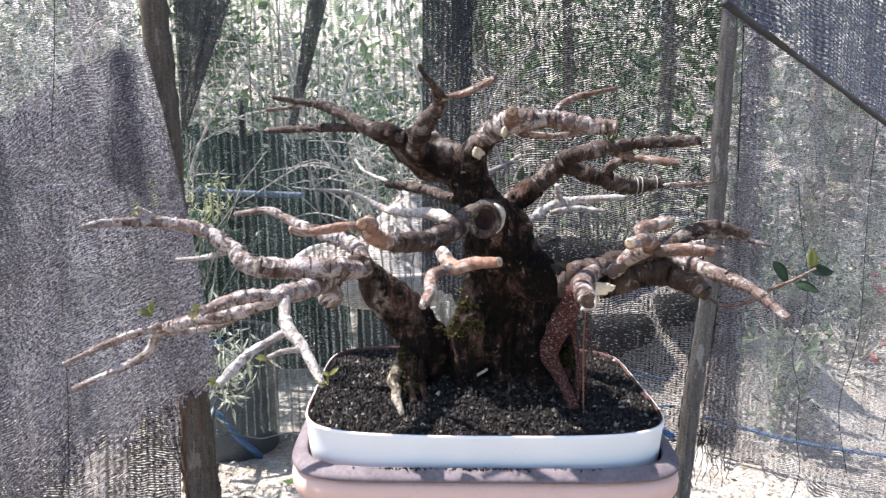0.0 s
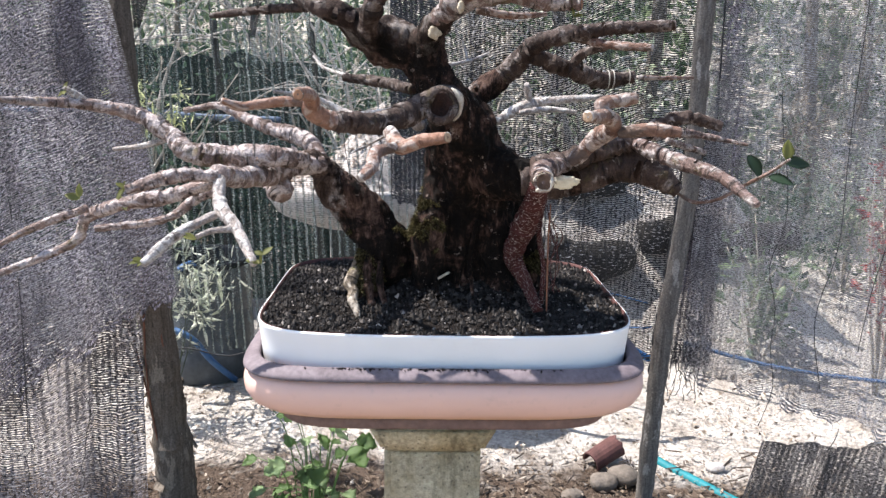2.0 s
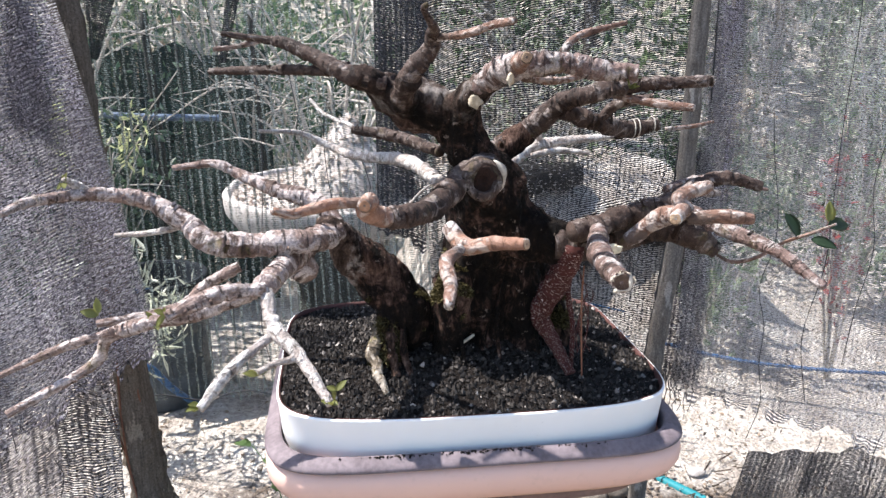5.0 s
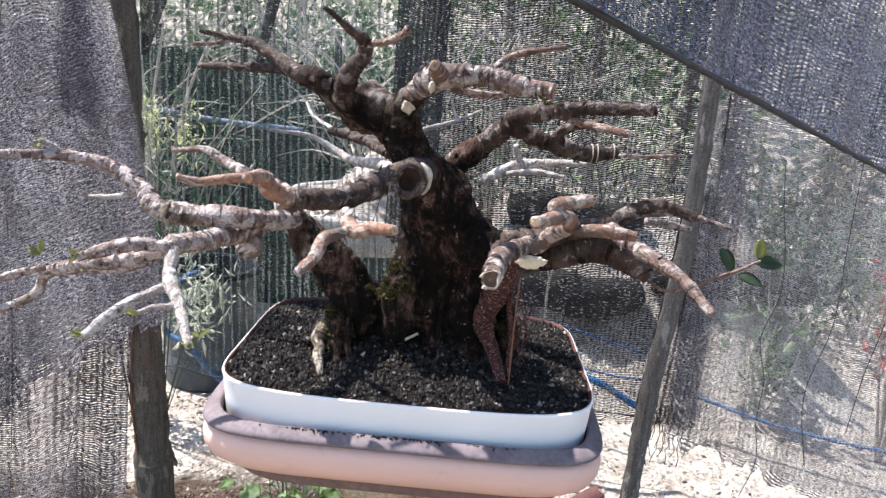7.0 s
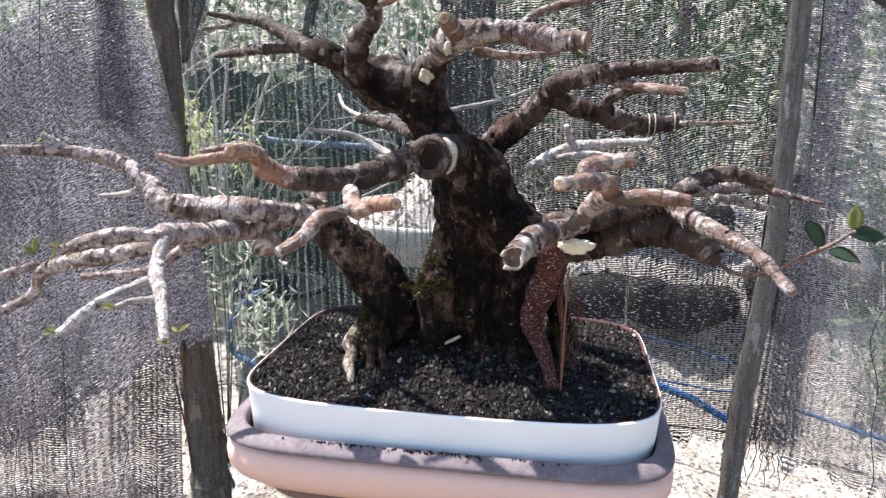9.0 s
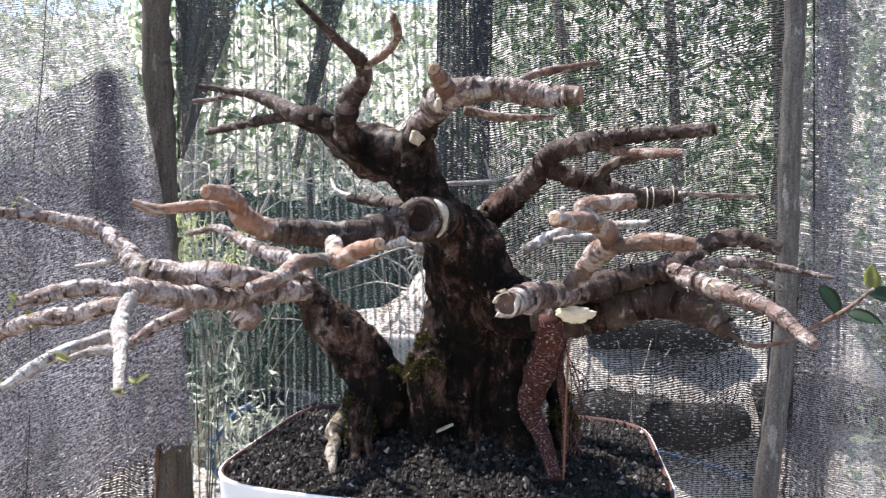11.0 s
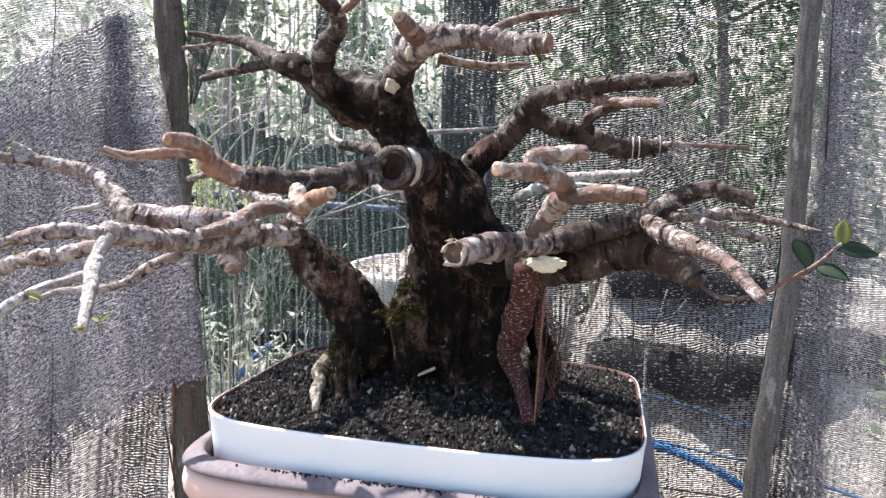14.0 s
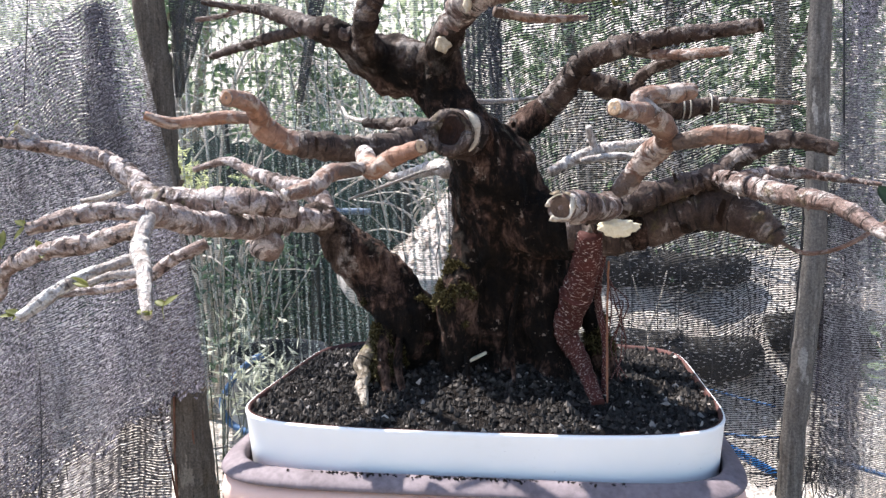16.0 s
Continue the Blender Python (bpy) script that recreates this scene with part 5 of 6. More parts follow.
def hose(nodes, material, label, name="hose"):
    return tagged(part(name, tube(nodes, 0.02, 10, 0.0, 0.0, 1), material), label, "hose" if name == "hose" else "rope")


M_BLUE = plain("blue_plastic", (0.02, 0.14, 0.42), (0.03, 0.2, 0.5), 25, 0.4)
M_BLUE_ROPE = plain("blue_rope", (0.03, 0.085, 0.20), (0.05, 0.12, 0.25), 25, 0.6)
M_TEAL = plain("teal_plastic", (0.006, 0.13, 0.155), (0.012, 0.19, 0.22), 25, 0.6)
hose([(0.05, 2.22, 0.012, 0.010), (0.22, 2.12, 0.20, 0.010), (0.38, 2.04, 0.335, 0.010), (0.534, 2.02, 0.312, 0.010), (0.61, 2.03, 0.272, 0.010), (0.678, 2.04, 0.232, 0.010)], M_BLUE, "blue plastic hose arched up behind the net")
hose([(0.65, 1.86, 0.018, 0.014), (0.72, 1.76, 0.016, 0.014), (0.84, 1.60, 0.015, 0.014), (0.98, 1.45, 0.015, 0.014)], M_TEAL, "teal plastic hose lying on the ground")
hose([(0.30, 2.10, 0.46, 0.0028), (0.50, 2.08, 0.43, 0.0028), (0.60, 2.06, 0.41, 0.0028), (0.66, 2.04, 0.40, 0.0028)], M_BLUE_ROPE, "thin blue rope strung behind the net", "rope")
hose([(0.30, 2.05, 0.36, 0.0028), (0.52, 2.03, 0.34, 0.0028), (0.60, 2.0, 0.34, 0.0028), (0.66, 1.99, 0.345, 0.0028)], M_BLUE_ROPE, "thin blue rope strung behind the net", "rope")
hose([(0.90, 2.4, 0.15, 0.006), (1.2, 2.25, 0.12, 0.006), (1.6, 2.1, 0.13, 0.006), (2.2, 2.0, 0.14, 0.006)], M_BLUE_ROPE, "slack blue rope near the ground", "rope")
hose([(-0.70, 2.345, 0.36, 0.010), (-0.715, 2.322, 0.424, 0.010), (-0.765, 2.28, 0.385, 0.010), (-0.80, 2.24, 0.31, 0.010), (-0.775, 2.23, 0.25, 0.010), (-0.69, 2.21, 0.215, 0.010), (-0.645, 2.26, 0.12, 0.010), (-0.60, 2.36, 0.012, 0.010)], M_BLUE_ROPE, "bent blue plastic hose hooked over the drum")


# ---- plants ----
def leaf_cloud(name, spots, material, label, category="shrub", kind="stuff", slim=0.24):
    """Many small folded leaves in one mesh; spots are (place, length, direction)."""
    verts, faces = [], []
    for p, size, d in spots:
        d = d.normalized()
        s = d.cross(Vector((random.uniform(-1, 1), random.uniform(-1, 1), random.uniform(0.2, 1)))).normalized()
        n = d.cross(s)
        i = len(verts)
        verts += [tuple(p), tuple(p + d * size * 0.5 + s * size * slim + n * size * 0.08), tuple(p + d * size), tuple(p + d * size * 0.5 - s * size * slim + n * size * 0.08)]
        faces += [(i, i + 1, i + 2), (i, i + 2, i + 3)]
    mesh = bpy.data.meshes.new(name)
    mesh.from_pydata(verts, [], faces)
    mesh.materials.append(material)
    return tagged(new(name, mesh), label, category, kind=kind)


M_FOLIAGE = leaf_material("forest_leaf", (0.055, 0.105, 0.055), (0.23, 0.29, 0.17), 0.5)
# Pale leaf tone with the brightness of sunlit leaves put into the colour.
M_FOLIAGE_PALE = leaf_material("sunlit_forest_leaf", (0.3, 0.37, 0.24), (0.72, 0.74, 0.6), 0.5)
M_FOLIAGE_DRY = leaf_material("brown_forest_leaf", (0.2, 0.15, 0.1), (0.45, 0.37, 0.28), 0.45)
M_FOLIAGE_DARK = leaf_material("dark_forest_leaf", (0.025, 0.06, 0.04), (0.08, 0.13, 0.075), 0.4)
M_DRY = leaf_material("dry_leaf", (0.6, 0.54, 0.46), (0.26, 0.2, 0.15), 0.2)
M_STALK = plain("pale_stalk", (0.5, 0.46, 0.4), (0.3, 0.26, 0.2), 12)
M_GREEN_STALK = plain("green_stalk", (0.03, 0.042, 0.026), (0.06, 0.072, 0.04), 12)
M_TRUNK_FAR = plain("forest_bark", (0.12, 0.1, 0.08), (0.24, 0.21, 0.17), 5, 0.9, 0.8, 0.02)


def shrub(x, y, h, w, count, size, material=None, label="sunlit green forest shrub", stalks=7, low=0.25, slim=0.24, least=0.6):
    """A shrub: bent stalks from the ground with leaves along and round them."""
    base = Vector((x, y, ground_z(x, y)))
    top = thing("shrub", base, label, "shrub", kind="stuff")
    stem = 1.0 if slim > 0.2 else 0.4
    spots = []
    for i in range(stalks):
        a = random.uniform(0, 6.28)
        tip = Vector((math.cos(a) * w * random.uniform(0.3, 1), math.sin(a) * w * random.uniform(0.3, 1), h * random.uniform(least, 1)))
        mid = tip * 0.5 + Vector((random.uniform(-1, 1), random.uniform(-1, 1), 0.5)) * w * 0.2
        part("stalk", tube([(0, 0, -0.03, (0.003 + 0.003 * h) * stem), (*mid, (0.002 + 0.002 * h) * stem), (*tip, 0.002 * stem)], 0.08, 6, 0.05, 0.1, i), M_STALK if slim > 0.2 else M_GREEN_STALK, top)
        for j in range(count // stalks):
            t = random.uniform(low, 1.05)
            p = (mid * (2 * t) if t < 0.5 else mid.lerp(tip, 2 * t - 1)) + rand_dir(0).normalized() * w * random.uniform(0, 0.35)
            spots.append((p, size * random.uniform(0.6, 1.3), rand_dir(-0.1)))
    ob = leaf_cloud("foliage", spots, material or M_FOLIAGE, "", "", "", slim)
    for key in ("label", "category", "kind"):
        if key in ob:
            del ob[key]
    ob.parent = top


rng = random.Random(4)
random.seed(11)
for i in range(60):
    y = rng.uniform(2.9, 7.5)
    x = rng.uniform(-1.0, 1.0) * (0.7 + y * 0.75)
    if abs(x + 0.3) < 0.55 and y < 3.4:
        continue
    look_of = (M_FOLIAGE, M_FOLIAGE_PALE, M_FOLIAGE, M_FOLIAGE_DRY, M_FOLIAGE_PALE)[i % 5]
    name_of = ("sunlit green forest shrub", "pale forest shrub with sunlit leaf tones", "sunlit green forest shrub", "dry brown forest shrub", "pale forest shrub with sunlit leaf tones")[i % 5]
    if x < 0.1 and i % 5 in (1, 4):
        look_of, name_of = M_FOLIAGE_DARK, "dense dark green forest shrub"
    shrub(x, y, rng.uniform(0.5, 1.3) * (0.55 + y * 0.13), rng.uniform(0.3, 0.65), 560, rng.uniform(0.03, 0.055), look_of, name_of, 11)
shrub(-0.69, 1.99, 0.98, 0.13, 420, 0.028, leaf_material("yellow_shrub_leaf", (0.55, 0.57, 0.32), (0.42, 0.46, 0.24), 0.5), "yellow-green feathery shrub behind the net", 6, 0.92, 0.12, 0.9)
shrub(-0.74, 2.1, 0.64, 0.26, 330, 0.06, leaf_material("grey_leaf", (0.66, 0.67, 0.58), (0.42, 0.46, 0.35), 0.4), "pale narrow-leaved shrub behind the net", 6, 0.62, 0.085)
shrub(1.55, 2.35, 0.95, 0.16, 140, 0.04, leaf_material("red_leaf", (0.3, 0.06, 0.05), (0.2, 0.045, 0.035), 0.3), "red-leaved shrub behind the faded net", 5)
shrub(1.25, 2.6, 0.55, 0.3, 200, 0.06, None, "low green shrub in leaf litter")
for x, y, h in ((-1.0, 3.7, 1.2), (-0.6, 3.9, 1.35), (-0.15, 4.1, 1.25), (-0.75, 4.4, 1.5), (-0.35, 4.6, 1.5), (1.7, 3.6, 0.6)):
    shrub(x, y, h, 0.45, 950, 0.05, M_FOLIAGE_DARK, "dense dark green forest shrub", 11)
M_WEED = leaf_material("weed_leaf", (0.12, 0.22, 0.08), (0.28, 0.4, 0.17), 0.5)
M_WEED_PALE = leaf_material("pale_weed_leaf", (0.3, 0.42, 0.22), (0.45, 0.55, 0.33), 0.5)
weed = thing("weed", (-0.225, 1.60, ground_z(-0.225, 1.60)), "bright green broad-leaved weed beside the pedestal", "weed")
rw = random.Random(21)
for i in range(38):
    a, reach = rw.uniform(0, 6.28), rw.uniform(0.02, 0.13)
    tip = Vector((math.cos(a) * reach, math.sin(a) * reach * 0.8, rw.uniform(0.03, 0.27)))
    part("stalk", tube([(tip.x * 0.3, tip.y * 0.3, -0.02, 0.0018), (*(tip * 0.6 + Vector((0.01, 0, 0.02))), 0.0015), (*tip, 0.001)], 0.03, 6, 0.0, 0.0, i), M_WEED, weed)
    d = Vector((math.cos(a) + rw.uniform(-0.7, 0.7), math.sin(a) - 0.4, rw.uniform(-0.7, 0.3))).normalized()
    size = rw.uniform(0.022, 0.062)
    bm = leaf_blade(tip - BACK.translation, tip + d * size - BACK.translation, size * rw.uniform(0.9, 1.3), (rw.uniform(-0.7, 0.7), rw.uniform(-0.9, 0.3), 0.8), rw.uniform(0.05, 0.4), rw.uniform(0.25, 0.5))
    for v in bm.verts:
        v.co += Vector((1, -1, 1)) * 0.007 * noise.noise(v.co * 55)
    part("leaf", bm, M_WEED if i % 3 else M_WEED_PALE, weed)


def forest_tree(x, y, h, r, crown=0, seed=0):
    """A tree: tapered leaning trunk, limbs and, where it shows, a crown of leaves."""
    rr = random.Random(seed)
    base = Vector((x, y, ground_z(x, y)))
    top = thing("tree", base, "slender grey forest tree among shrubs", "tree", "forest trees")
    lean = Vector((rr.uniform(-0.12, 0.12) * h, rr.uniform(-0.1, 0.1) * h, h))
    part("trunk", tube([(0, 0, -0.1, r * 1.25), (*(lean * 0.3), r), (*(lean * 0.65 + Vector((rr.uniform(-0.2, 0.2), 0, 0))), r * 0.8), (*lean, r * 0.4)], 0.15, 10, 0.1, 0.1, seed), M_TRUNK_FAR, top)
    spots = []
    for i in range(5):
        s = lean * rr.uniform(0.3, 0.95)
        e = s + Vector((rr.uniform(-1, 1), rr.uniform(-1, 1), rr.uniform(0.1, 0.9))) * h * 0.22
        part("limb", tube([(*s, r * 0.4), (*((s + e) / 2 + Vector((0, 0, 0.1))), r * 0.28), (*e, r * 0.1)], 0.12, 7, 0.08, 0.1, i), M_TRUNK_FAR, top)
        for j in range(crown // 5):
            spots.append((s.lerp(e, rr.uniform(0.3, 1.1)) + rand_dir(0).normalized() * rr.uniform(0, h * 0.14), rr.uniform(0.06, 0.12), rand_dir(-0.2)))
    ob = leaf_cloud("crown", spots, M_FOLIAGE, "", "", "")
    for key in ("label", "category", "kind"):
        if key in ob:
            del ob[key]
    ob.parent = top


for i in range(14):
    y = rng.uniform(4.2, 10)
    forest_tree(rng.uniform(-1, 1) * (0.5 + y * 0.8), y, rng.uniform(2.6, 5.0), rng.uniform(0.02, 0.055), 900, i + 1)

# a dark green netted fence beyond the basin, with its posts
fence = thing("netted_fence", (-1.3, 3.3, 0), "dark green shade-net fence on thin posts", "fence")
panel = net([(-2.6, 3.25, -0.02), (-0.42, 3.35, -0.02), (-0.42, 3.35, 1.05), (-2.6, 3.25, 1.24)], 60, 40, 0.05, M_NET_GREEN, "", 31, 0.02, 3.0, 0.10)
for key in ("label", "category", "kind"):
    if key in panel:
        del panel[key]
panel.name = "net_panel"
panel.location = (1.3, -3.3, 0)
panel.parent = fence
for x in (-2.2, -1.62, -1.22, -0.86, -0.46):
    part("post", tube([(x + 1.3, -0.06, -0.05, 0.022), (x + 1.31, -0.06, 0.7, 0.018), (x + 1.29, -0.06, 1.22, 0.015)], 0.06, 10, 0.08, 0.08, int(-x * 50)), M_POST, fence)
hose([(-1.75, 3.2, 0.84, 0.014), (-1.3, 3.19, 0.86, 0.014), (-0.95, 3.2, 0.83, 0.014), (-0.6, 3.22, 0.82, 0.013)], plain("faded_blue_pipe", (0.08, 0.12, 0.19), (0.13, 0.17, 0.24), 20, 0.5), "faded blue pipe tied along the netted fence")

# pale dry branches tangled behind the net
M_DEAD = plain("dead_wood", (0.55, 0.51, 0.46), (0.34, 0.30, 0.26), 10, 0.9, 0.5, 0.004)


def dry_brush(x, y, h, w, count, seed):
    """A dead bush: bare pale stems that arch and fork, no leaves."""
    rr = random.Random(seed)
    top = thing("dead_brush", (x, y, ground_z(x, y)), "pale leafless dead brush behind the net", "dead brush", "dead brush")
    for i in range(count):
        a = rr.uniform(0, 6.28)
        out = Vector((math.cos(a), math.sin(a) * 0.5, 0))
        up = h * rr.uniform(0.45, 1.0)
        p0 = out * w * 0.05
        p1 = out * w * 0.25 + Vector((0, 0, up * 0.6))
        p2 = out * w * 0.7 + Vector((rr.uniform(-0.1, 0.1), 0, up * 0.95))
        p3 = out * w * rr.uniform(0.9, 1.3) + Vector((rr.uniform(-0.15, 0.15), 0, up * rr.uniform(0.75, 1.08)))
        part("stem", tube([(*p0, 0.009), (*p1, 0.007), (*p2, 0.0045), (*p3, 0.002)], 0.06, 6, 0.1, 0.15, i), M_DEAD, top)
        for j in range(3):
            q = p1.lerp(p2, rr.uniform(0.1, 1.0))
            e = q + Vector((rr.uniform(-0.5, 0.5), rr.uniform(-0.2, 0.2), rr.uniform(-0.15, 0.3)))
            part("twig", tube([(*q, 0.004), (*((q + e) / 2 + Vector((0, 0, 0.04))), 0.003), (*e, 0.0012)], 0.06, 5, 0.1, 0.15, j), M_DEAD, top)


for n, (x, y, h, w) in enumerate(((-1.15, 3.0, 1.55, 0.5), (-0.55, 3.45, 1.7, 0.55), (-0.15, 3.1, 1.45, 0.5), (0.3, 3.4, 1.5, 0.55), (0.75, 3.3, 1.3, 0.5), (-1.6, 3.6, 1.9, 0.6), (0.05, 4.0, 2.0, 0.7))):
    dry_brush(x, y, h, w, 12, n + 400)

# the wood beyond: a deep bank of foliage up the slope
spots = []
for i in range(60000):
    y = rng.uniform(6.5, 15)
    x = rng.uniform(-1.3, 1.3) * (1.5 + y * 0.8)
    z = ground_z(x, y) + rng.uniform(0, 1) ** 1.2 * 7.0
    if noise.noise(Vector((x * 0.8, y * 0.5, z * 0.8))) > -0.16:
        spots.append((Vector((x, y, z)), rng.uniform(0.10, 0.24), rand_dir(-0.1)))
# Upper left takes the pale leaves, so its sunlight lies in the colour.
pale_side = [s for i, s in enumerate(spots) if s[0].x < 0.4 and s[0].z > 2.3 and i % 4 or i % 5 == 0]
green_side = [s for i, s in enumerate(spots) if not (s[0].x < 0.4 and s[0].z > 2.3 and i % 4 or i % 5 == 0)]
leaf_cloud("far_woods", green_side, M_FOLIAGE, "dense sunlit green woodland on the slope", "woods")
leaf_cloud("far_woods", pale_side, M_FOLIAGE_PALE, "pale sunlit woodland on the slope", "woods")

# logs behind the net, the shade of their sides put into a dark tone
M_LOG = plain("shaded_log", (0.014, 0.013, 0.012), (0.04, 0.036, 0.032), 14, 0.9, 0.8, 0.01)


def bank_z(x, y):
    """Height of the pale bank behind the net."""
    f = min(1.0, max(0.0, (y - 2.38) / 0.82))
    ends = min(1.0, max(0.0, (x - 0.08) / 0.2)) * min(1.0, max(0.0, (1.75 - x) / 0.5)) * min(1.0, max(0.0, (4.0 - y) / 0.5))
    p = Vector((x, y, 2.0))
    return ground_z(x, y) - 0.02 + (0.64 * f * f * (3 - 2 * f) + 0.03 * noise.noise(p * 6) + 0.012 * noise.noise(p * 22)) * ends


bm = bmesh.new()
bmesh.ops.create_grid(bm, x_segments=90, y_segments=90, size=1)
for v in bm.verts:
    x, y = 0.92 + 0.86 * v.co.x, 3.2 + 0.84 * v.co.y
    v.co = (x, y, bank_z(x, y))
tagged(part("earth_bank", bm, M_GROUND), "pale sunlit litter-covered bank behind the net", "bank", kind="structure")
for n, (x, y, w, r) in enumerate(((0.52, 2.78, 0.56, 0.078), (0.56, 3.02, 0.52, 0.062), (1.16, 2.85, 0.6, 0.07))):
    z0 = bank_z(x, y) + r * 0.75
    tagged(part("log", tube([(x - w / 2, y, z0, r * 0.9), (x - w / 6, y + 0.03, z0 + 0.012, r * 1.05), (x + w / 6, y - 0.02, z0, r * 0.95), (x + w / 2, y + 0.04, z0 + 0.01, r * 0.85)], 0.03, 20, 0.14, 0.12, n, True, 12.0, 20), M_LOG), "fallen log lying across a pale bank, darkened with its shade", "log", "fallen logs")
sapling = thing("dead_sapling", (0.40, 2.3, ground_z(0.40, 2.3)), "thin bare pale dead sapling behind the net", "dead sapling")
part("stem", tube([(0, 0, -0.03, 0.006), (0.008, 0.01, 0.3, 0.005), (0.005, 0, 0.5, 0.004), (0.03, 0, 0.58, 0.003), (0.05, 0, 0.67, 0.0018)], 0.02, 7, 0.12, 0.15, 5), M_DEAD, sapling)
part("twig", tube([(0.006, 0, 0.5, 0.003), (-0.015, 0, 0.57, 0.0024), (-0.04, 0, 0.66, 0.0014)], 0.02, 6, 0.12, 0.15, 6), M_DEAD, sapling)
part("twig", tube([(0.03, 0, 0.58, 0.0024), (0.07, 0, 0.60, 0.002), (0.10, 0, 0.645, 0.0012)], 0.02, 6, 0.12, 0.15, 7), M_DEAD, sapling)

# leaf litter
spots = []
for i in range(26000):
    y = 1.2 + rng.uniform(0, 1) ** 1.7 * 7 if i % 4 else rng.uniform(-2.5, 1.2)
    x = rng.uniform(-1, 1) * (0.9 + abs(y) * 0.75)
    # Pale leaves are thinned where the near ground is darkened.
    if 0.9 < y < 1.82 and rng.random() < 0.8:
        continue
    spots.append((Vector((x, y, ground_z(x, y) + rng.uniform(0.002, 0.02))), rng.uniform(0.006, 0.026), Vector((rng.gauss(0, 1), rng.gauss(0, 1), rng.gauss(0.1, 0.25)))))
leaf_cloud("leaf_litter", spots, M_DRY, "dry pale fallen leaves scattered over the ground", "leaf litter")

# Darker brown leaves carry on the shade painted into the near ground.
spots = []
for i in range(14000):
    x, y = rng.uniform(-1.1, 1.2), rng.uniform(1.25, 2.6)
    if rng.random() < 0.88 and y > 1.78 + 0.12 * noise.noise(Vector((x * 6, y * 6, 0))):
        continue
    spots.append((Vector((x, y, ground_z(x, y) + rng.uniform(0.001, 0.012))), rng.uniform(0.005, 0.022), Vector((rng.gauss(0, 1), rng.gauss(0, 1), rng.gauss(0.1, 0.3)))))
leaf_cloud("leaf_litter", spots, leaf_material("shaded_brown_litter", (0.05, 0.035, 0.025), (0.3, 0.23, 0.17), 0.2), "brown fallen leaves and chips on the shade-darkened near ground", "leaf litter")

M_ROCK = plain("brown_rock", (0.19, 0.16, 0.135), (0.07, 0.058, 0.048), 30, 0.9, 0.9, 0.006)

# stones and a shard near the pole
def stone(name, x, y, r, material, label, category="stone", flat=0.6):
    bm = bmesh.new()
    bmesh.ops.create_icosphere(bm, subdivisions=3, radius=r)
    for v in bm.verts:
        v.co = Vector((v.co.x * 1.3, v.co.y, v.co.z * flat)) * (1 + 0.35 * noise.noise(v.co / r * 0.9 + Vector((x * 9, y, 0))))
    ob = part(name, bm, material)
    ob.location = (x, y, ground_z(x, y) + r * flat * 0.55)
    return tagged(ob, label, category)


stone("stone", 0.49, 1.715, 0.030, M_ROCK, "rough brown stone lying by the pole", flat=0.75)
stone("stone", 0.548, 1.735, 0.034, M_ROCK, "angular brown stone leaning on the pole", flat=0.8)
stone("stone", 0.40, 1.67, 0.022, M_ROCK, "small brown stone lying in leaf litter")
stone("stone", 0.80, 1.80, 0.018, M_PALE, "small pale stone beside the teal hose")

# a broken piece of earthenware pipe
shard = thing("pipe_shard", (0.515, 1.84, ground_z(0.515, 1.84)), "broken reddish-brown earthenware pipe piece on the ground", "pipe piece")
bm = bmesh.new()
rows = []
for i in range(13):
    a = -0.3 + 3.9 * i / 12
    ragged = 0.05 + 0.018 * noise.noise(Vector((i * 0.7, 0, 0)))
    rows.append([bm.verts.new((x, r * math.cos(a), 0.026 + r * math.sin(a) * 0.95)) for x, r in ((-0.045, 0.024), (-0.045, 0.029), (ragged, 0.031), (ragged, 0.026))])
for p, q in zip(rows, rows[1:]):
    for j in range(4):
        bm.faces.new((p[j], p[(j + 1) % 4], q[(j + 1) % 4], q[j]))
bm.faces.new(rows[0][::-1])
bm.faces.new(rows[-1])
part("wall", bm, M_INNER, shard, smooth=False)
shard.rotation_euler = (0.1, -0.25, 0.55)

# twigs and bark chips on the darkened near ground
M_CHIP = plain("litter_twig", (0.16, 0.12, 0.09), (0.06, 0.043, 0.032), 30, 0.9)
verts, faces = [], []
rt = random.Random(77)
for i in range(600):
    x, y = rt.uniform(-0.7, 1.2), rt.uniform(1.3, 1.87)
    a, size, w = rt.uniform(0, 6.28), rt.uniform(0.012, 0.055), rt.uniform(0.0008, 0.0022)
    d = Vector((math.cos(a), math.sin(a), rt.uniform(-0.05, 0.12)))
    side = Vector((-d.y, d.x, 0)).normalized() * w
    o = Vector((x, y, ground_z(x, y) + rt.uniform(0.004, 0.02)))
    k0 = len(verts)
    for e in (o, o + d * size):
        verts += [tuple(e - side), tuple(e + side), tuple(e + Vector((0, 0, w * 1.6)))]
    faces += [(k0, k0 + 1, k0 + 4, k0 + 3), (k0 + 1, k0 + 2, k0 + 5, k0 + 4), (k0 + 2, k0, k0 + 3, k0 + 5), (k0, k0 + 2, k0 + 1), (k0 + 3, k0 + 4, k0 + 5)]
mesh = bpy.data.meshes.new("twig_litter")
mesh.from_pydata(verts, [], faces)
mesh.materials.append(M_CHIP)
tagged(new("twig_litter", mesh), "dry brown twigs and bark chips strewn on the darkened near ground", "twig litter", kind="stuff")

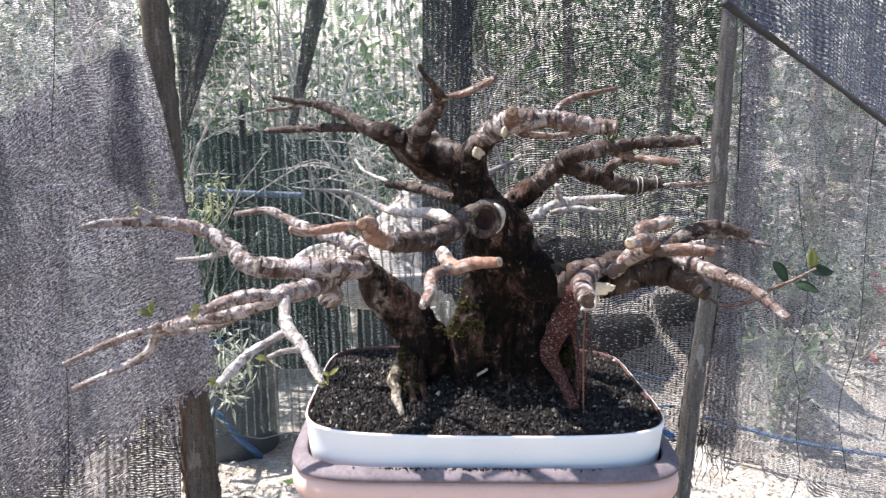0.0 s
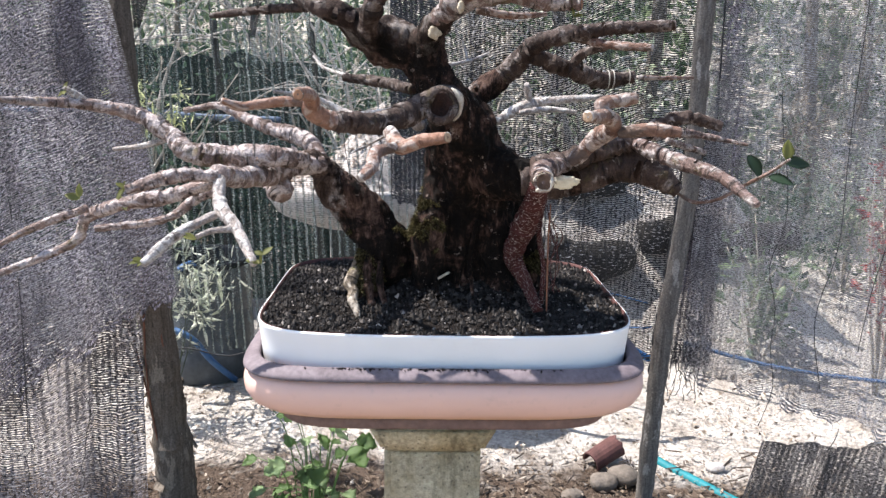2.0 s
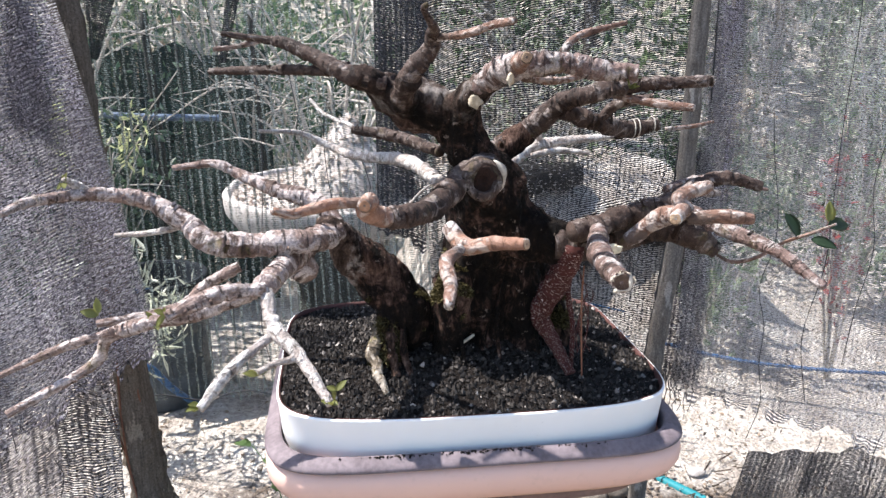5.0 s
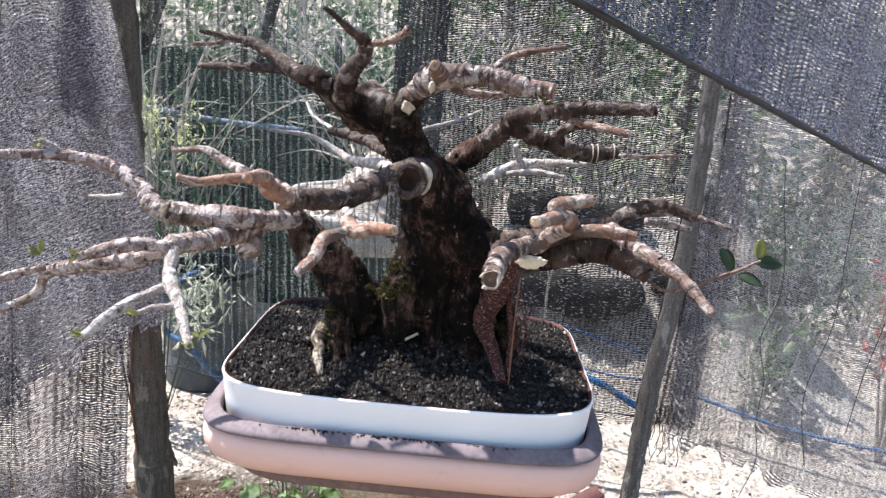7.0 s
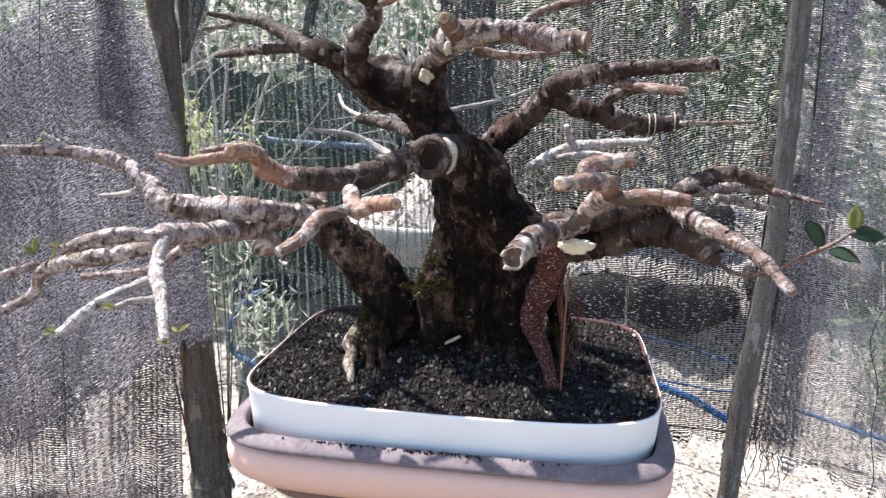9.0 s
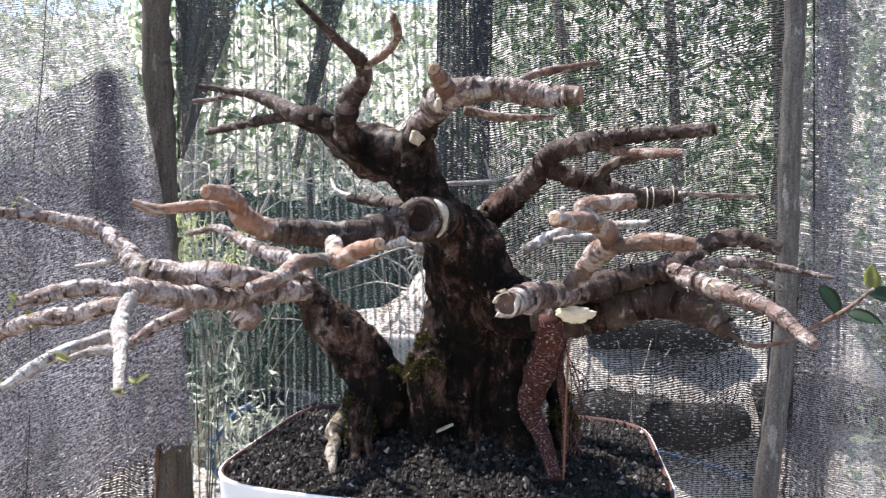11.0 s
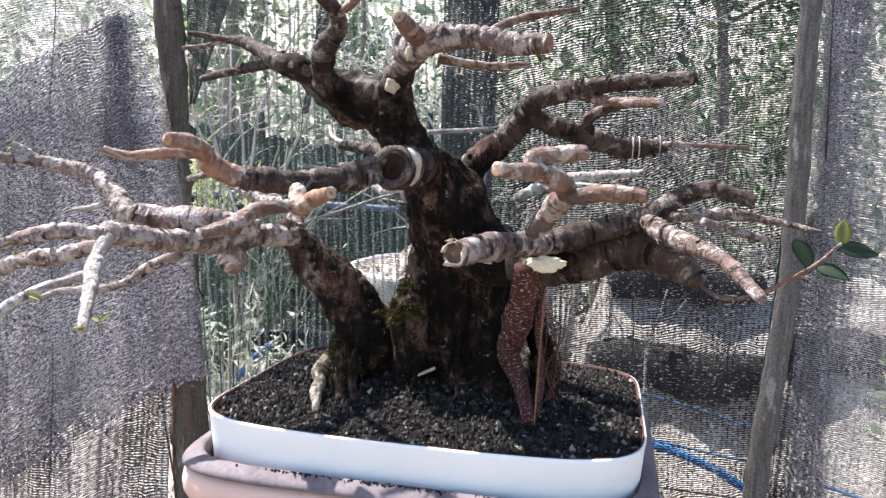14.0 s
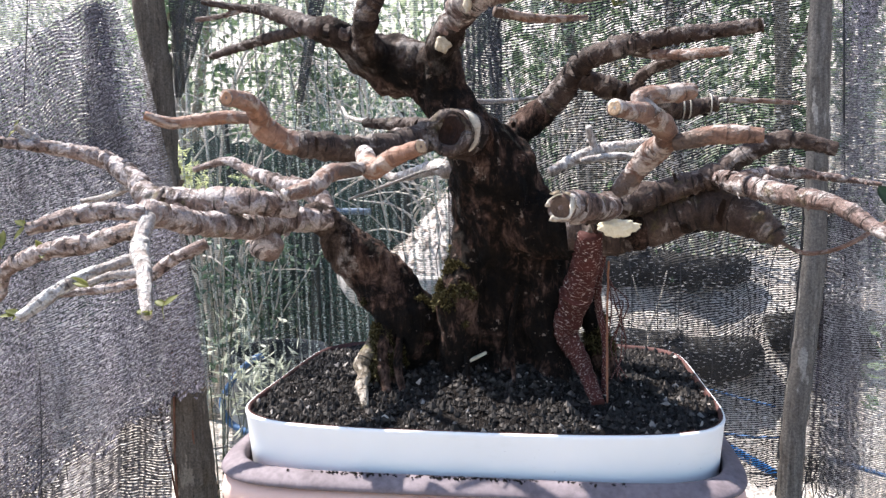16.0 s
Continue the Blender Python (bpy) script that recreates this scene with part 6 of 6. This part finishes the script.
# grit on the soil
spots_v, spots_f = [], []
rg = random.Random(8)
for i in range(30000):
    x, y = rg.uniform(-0.278, 0.278), rg.uniform(-0.226, 0.226)
    if abs(x / 0.278) ** PN + abs(y / (0.2085 * (1 + BOW * (1 - (x / 0.278) ** 2)))) ** PN > 0.98:
        continue
    r = rg.choice((0.0007, 0.0009, 0.0011, 0.0013, 0.0016, 0.0019, 0.0027, 0.0036)) * rg.uniform(0.7, 1.2)
    c = Vector((x, y, soil_height(x, y) + r * 0.3))
    k0 = len(spots_v)
    for s in ((1, 0, 0), (-1, 0, 0), (0, 1, 0), (0, -1, 0), (0, 0, 1), (0, 0, -1)):
        spots_v.append(tuple(c + Vector(s) * r * rg.uniform(0.35, 1.8)))
    spots_f += [(k0 + p, k0 + q, k0 + t) for p, q, t in ((0, 2, 4), (2, 1, 4), (1, 3, 4), (3, 0, 4), (2, 0, 5), (1, 2, 5), (3, 1, 5), (0, 3, 5))]
mesh = bpy.data.meshes.new("soil_grit")
mesh.from_pydata(spots_v, [], spots_f)
k = Mat("soil_grit", 0.75, 0.25)
k.color(k.ramp(k.island(), (0.0, (0.006, 0.005, 0.0047)), (0.5, (0.019, 0.0158, 0.0145)), (0.80, (0.034, 0.029, 0.026)), (0.955, (0.085, 0.072, 0.064)), (1.0, (0.36, 0.32, 0.29))))
mesh.materials.append(k.m)
grit = tagged(new("soil_grit", mesh), "loose dark soil crumbs and pale grit", "soil grit", kind="stuff")
grit.matrix_world = on_pot(BASE)

# crumbs of soil spilt along the foot of the pot
crumb_v, crumb_f = [], []
for i in range(190):
    x = rg.choice((rg.gauss(0.01, 0.03), rg.gauss(0.01, 0.045), rg.gauss(0.0, 0.05), rg.gauss(-0.12, 0.015), rg.uniform(-0.2, 0.2)))
    c = on_pot(0.0) @ Vector((x, -0.2425 - abs(rg.gauss(0, 0.003)), 0.6152))
    r = rg.uniform(0.0007, 0.002)
    k0 = len(crumb_v)
    for s in ((1, 0, 0), (-1, 0, 0), (0, 1, 0), (0, -1, 0), (0, 0, 1), (0, 0, -1)):
        crumb_v.append(tuple(c + Vector(s) * r * rg.uniform(0.6, 1.5)))
    crumb_f += [(k0 + p, k0 + q, k0 + t) for p, q, t in ((0, 2, 4), (2, 1, 4), (1, 3, 4), (3, 0, 4), (2, 0, 5), (1, 2, 5), (3, 1, 5), (0, 3, 5))]
mesh = bpy.data.meshes.new("soil_crumbs")
mesh.from_pydata(crumb_v, [], crumb_f)
mesh.materials.append(M_SOIL)
tagged(new("soil_crumbs", mesh), "dark soil crumbs spilt on the tray lip", "soil crumbs", kind="stuff")
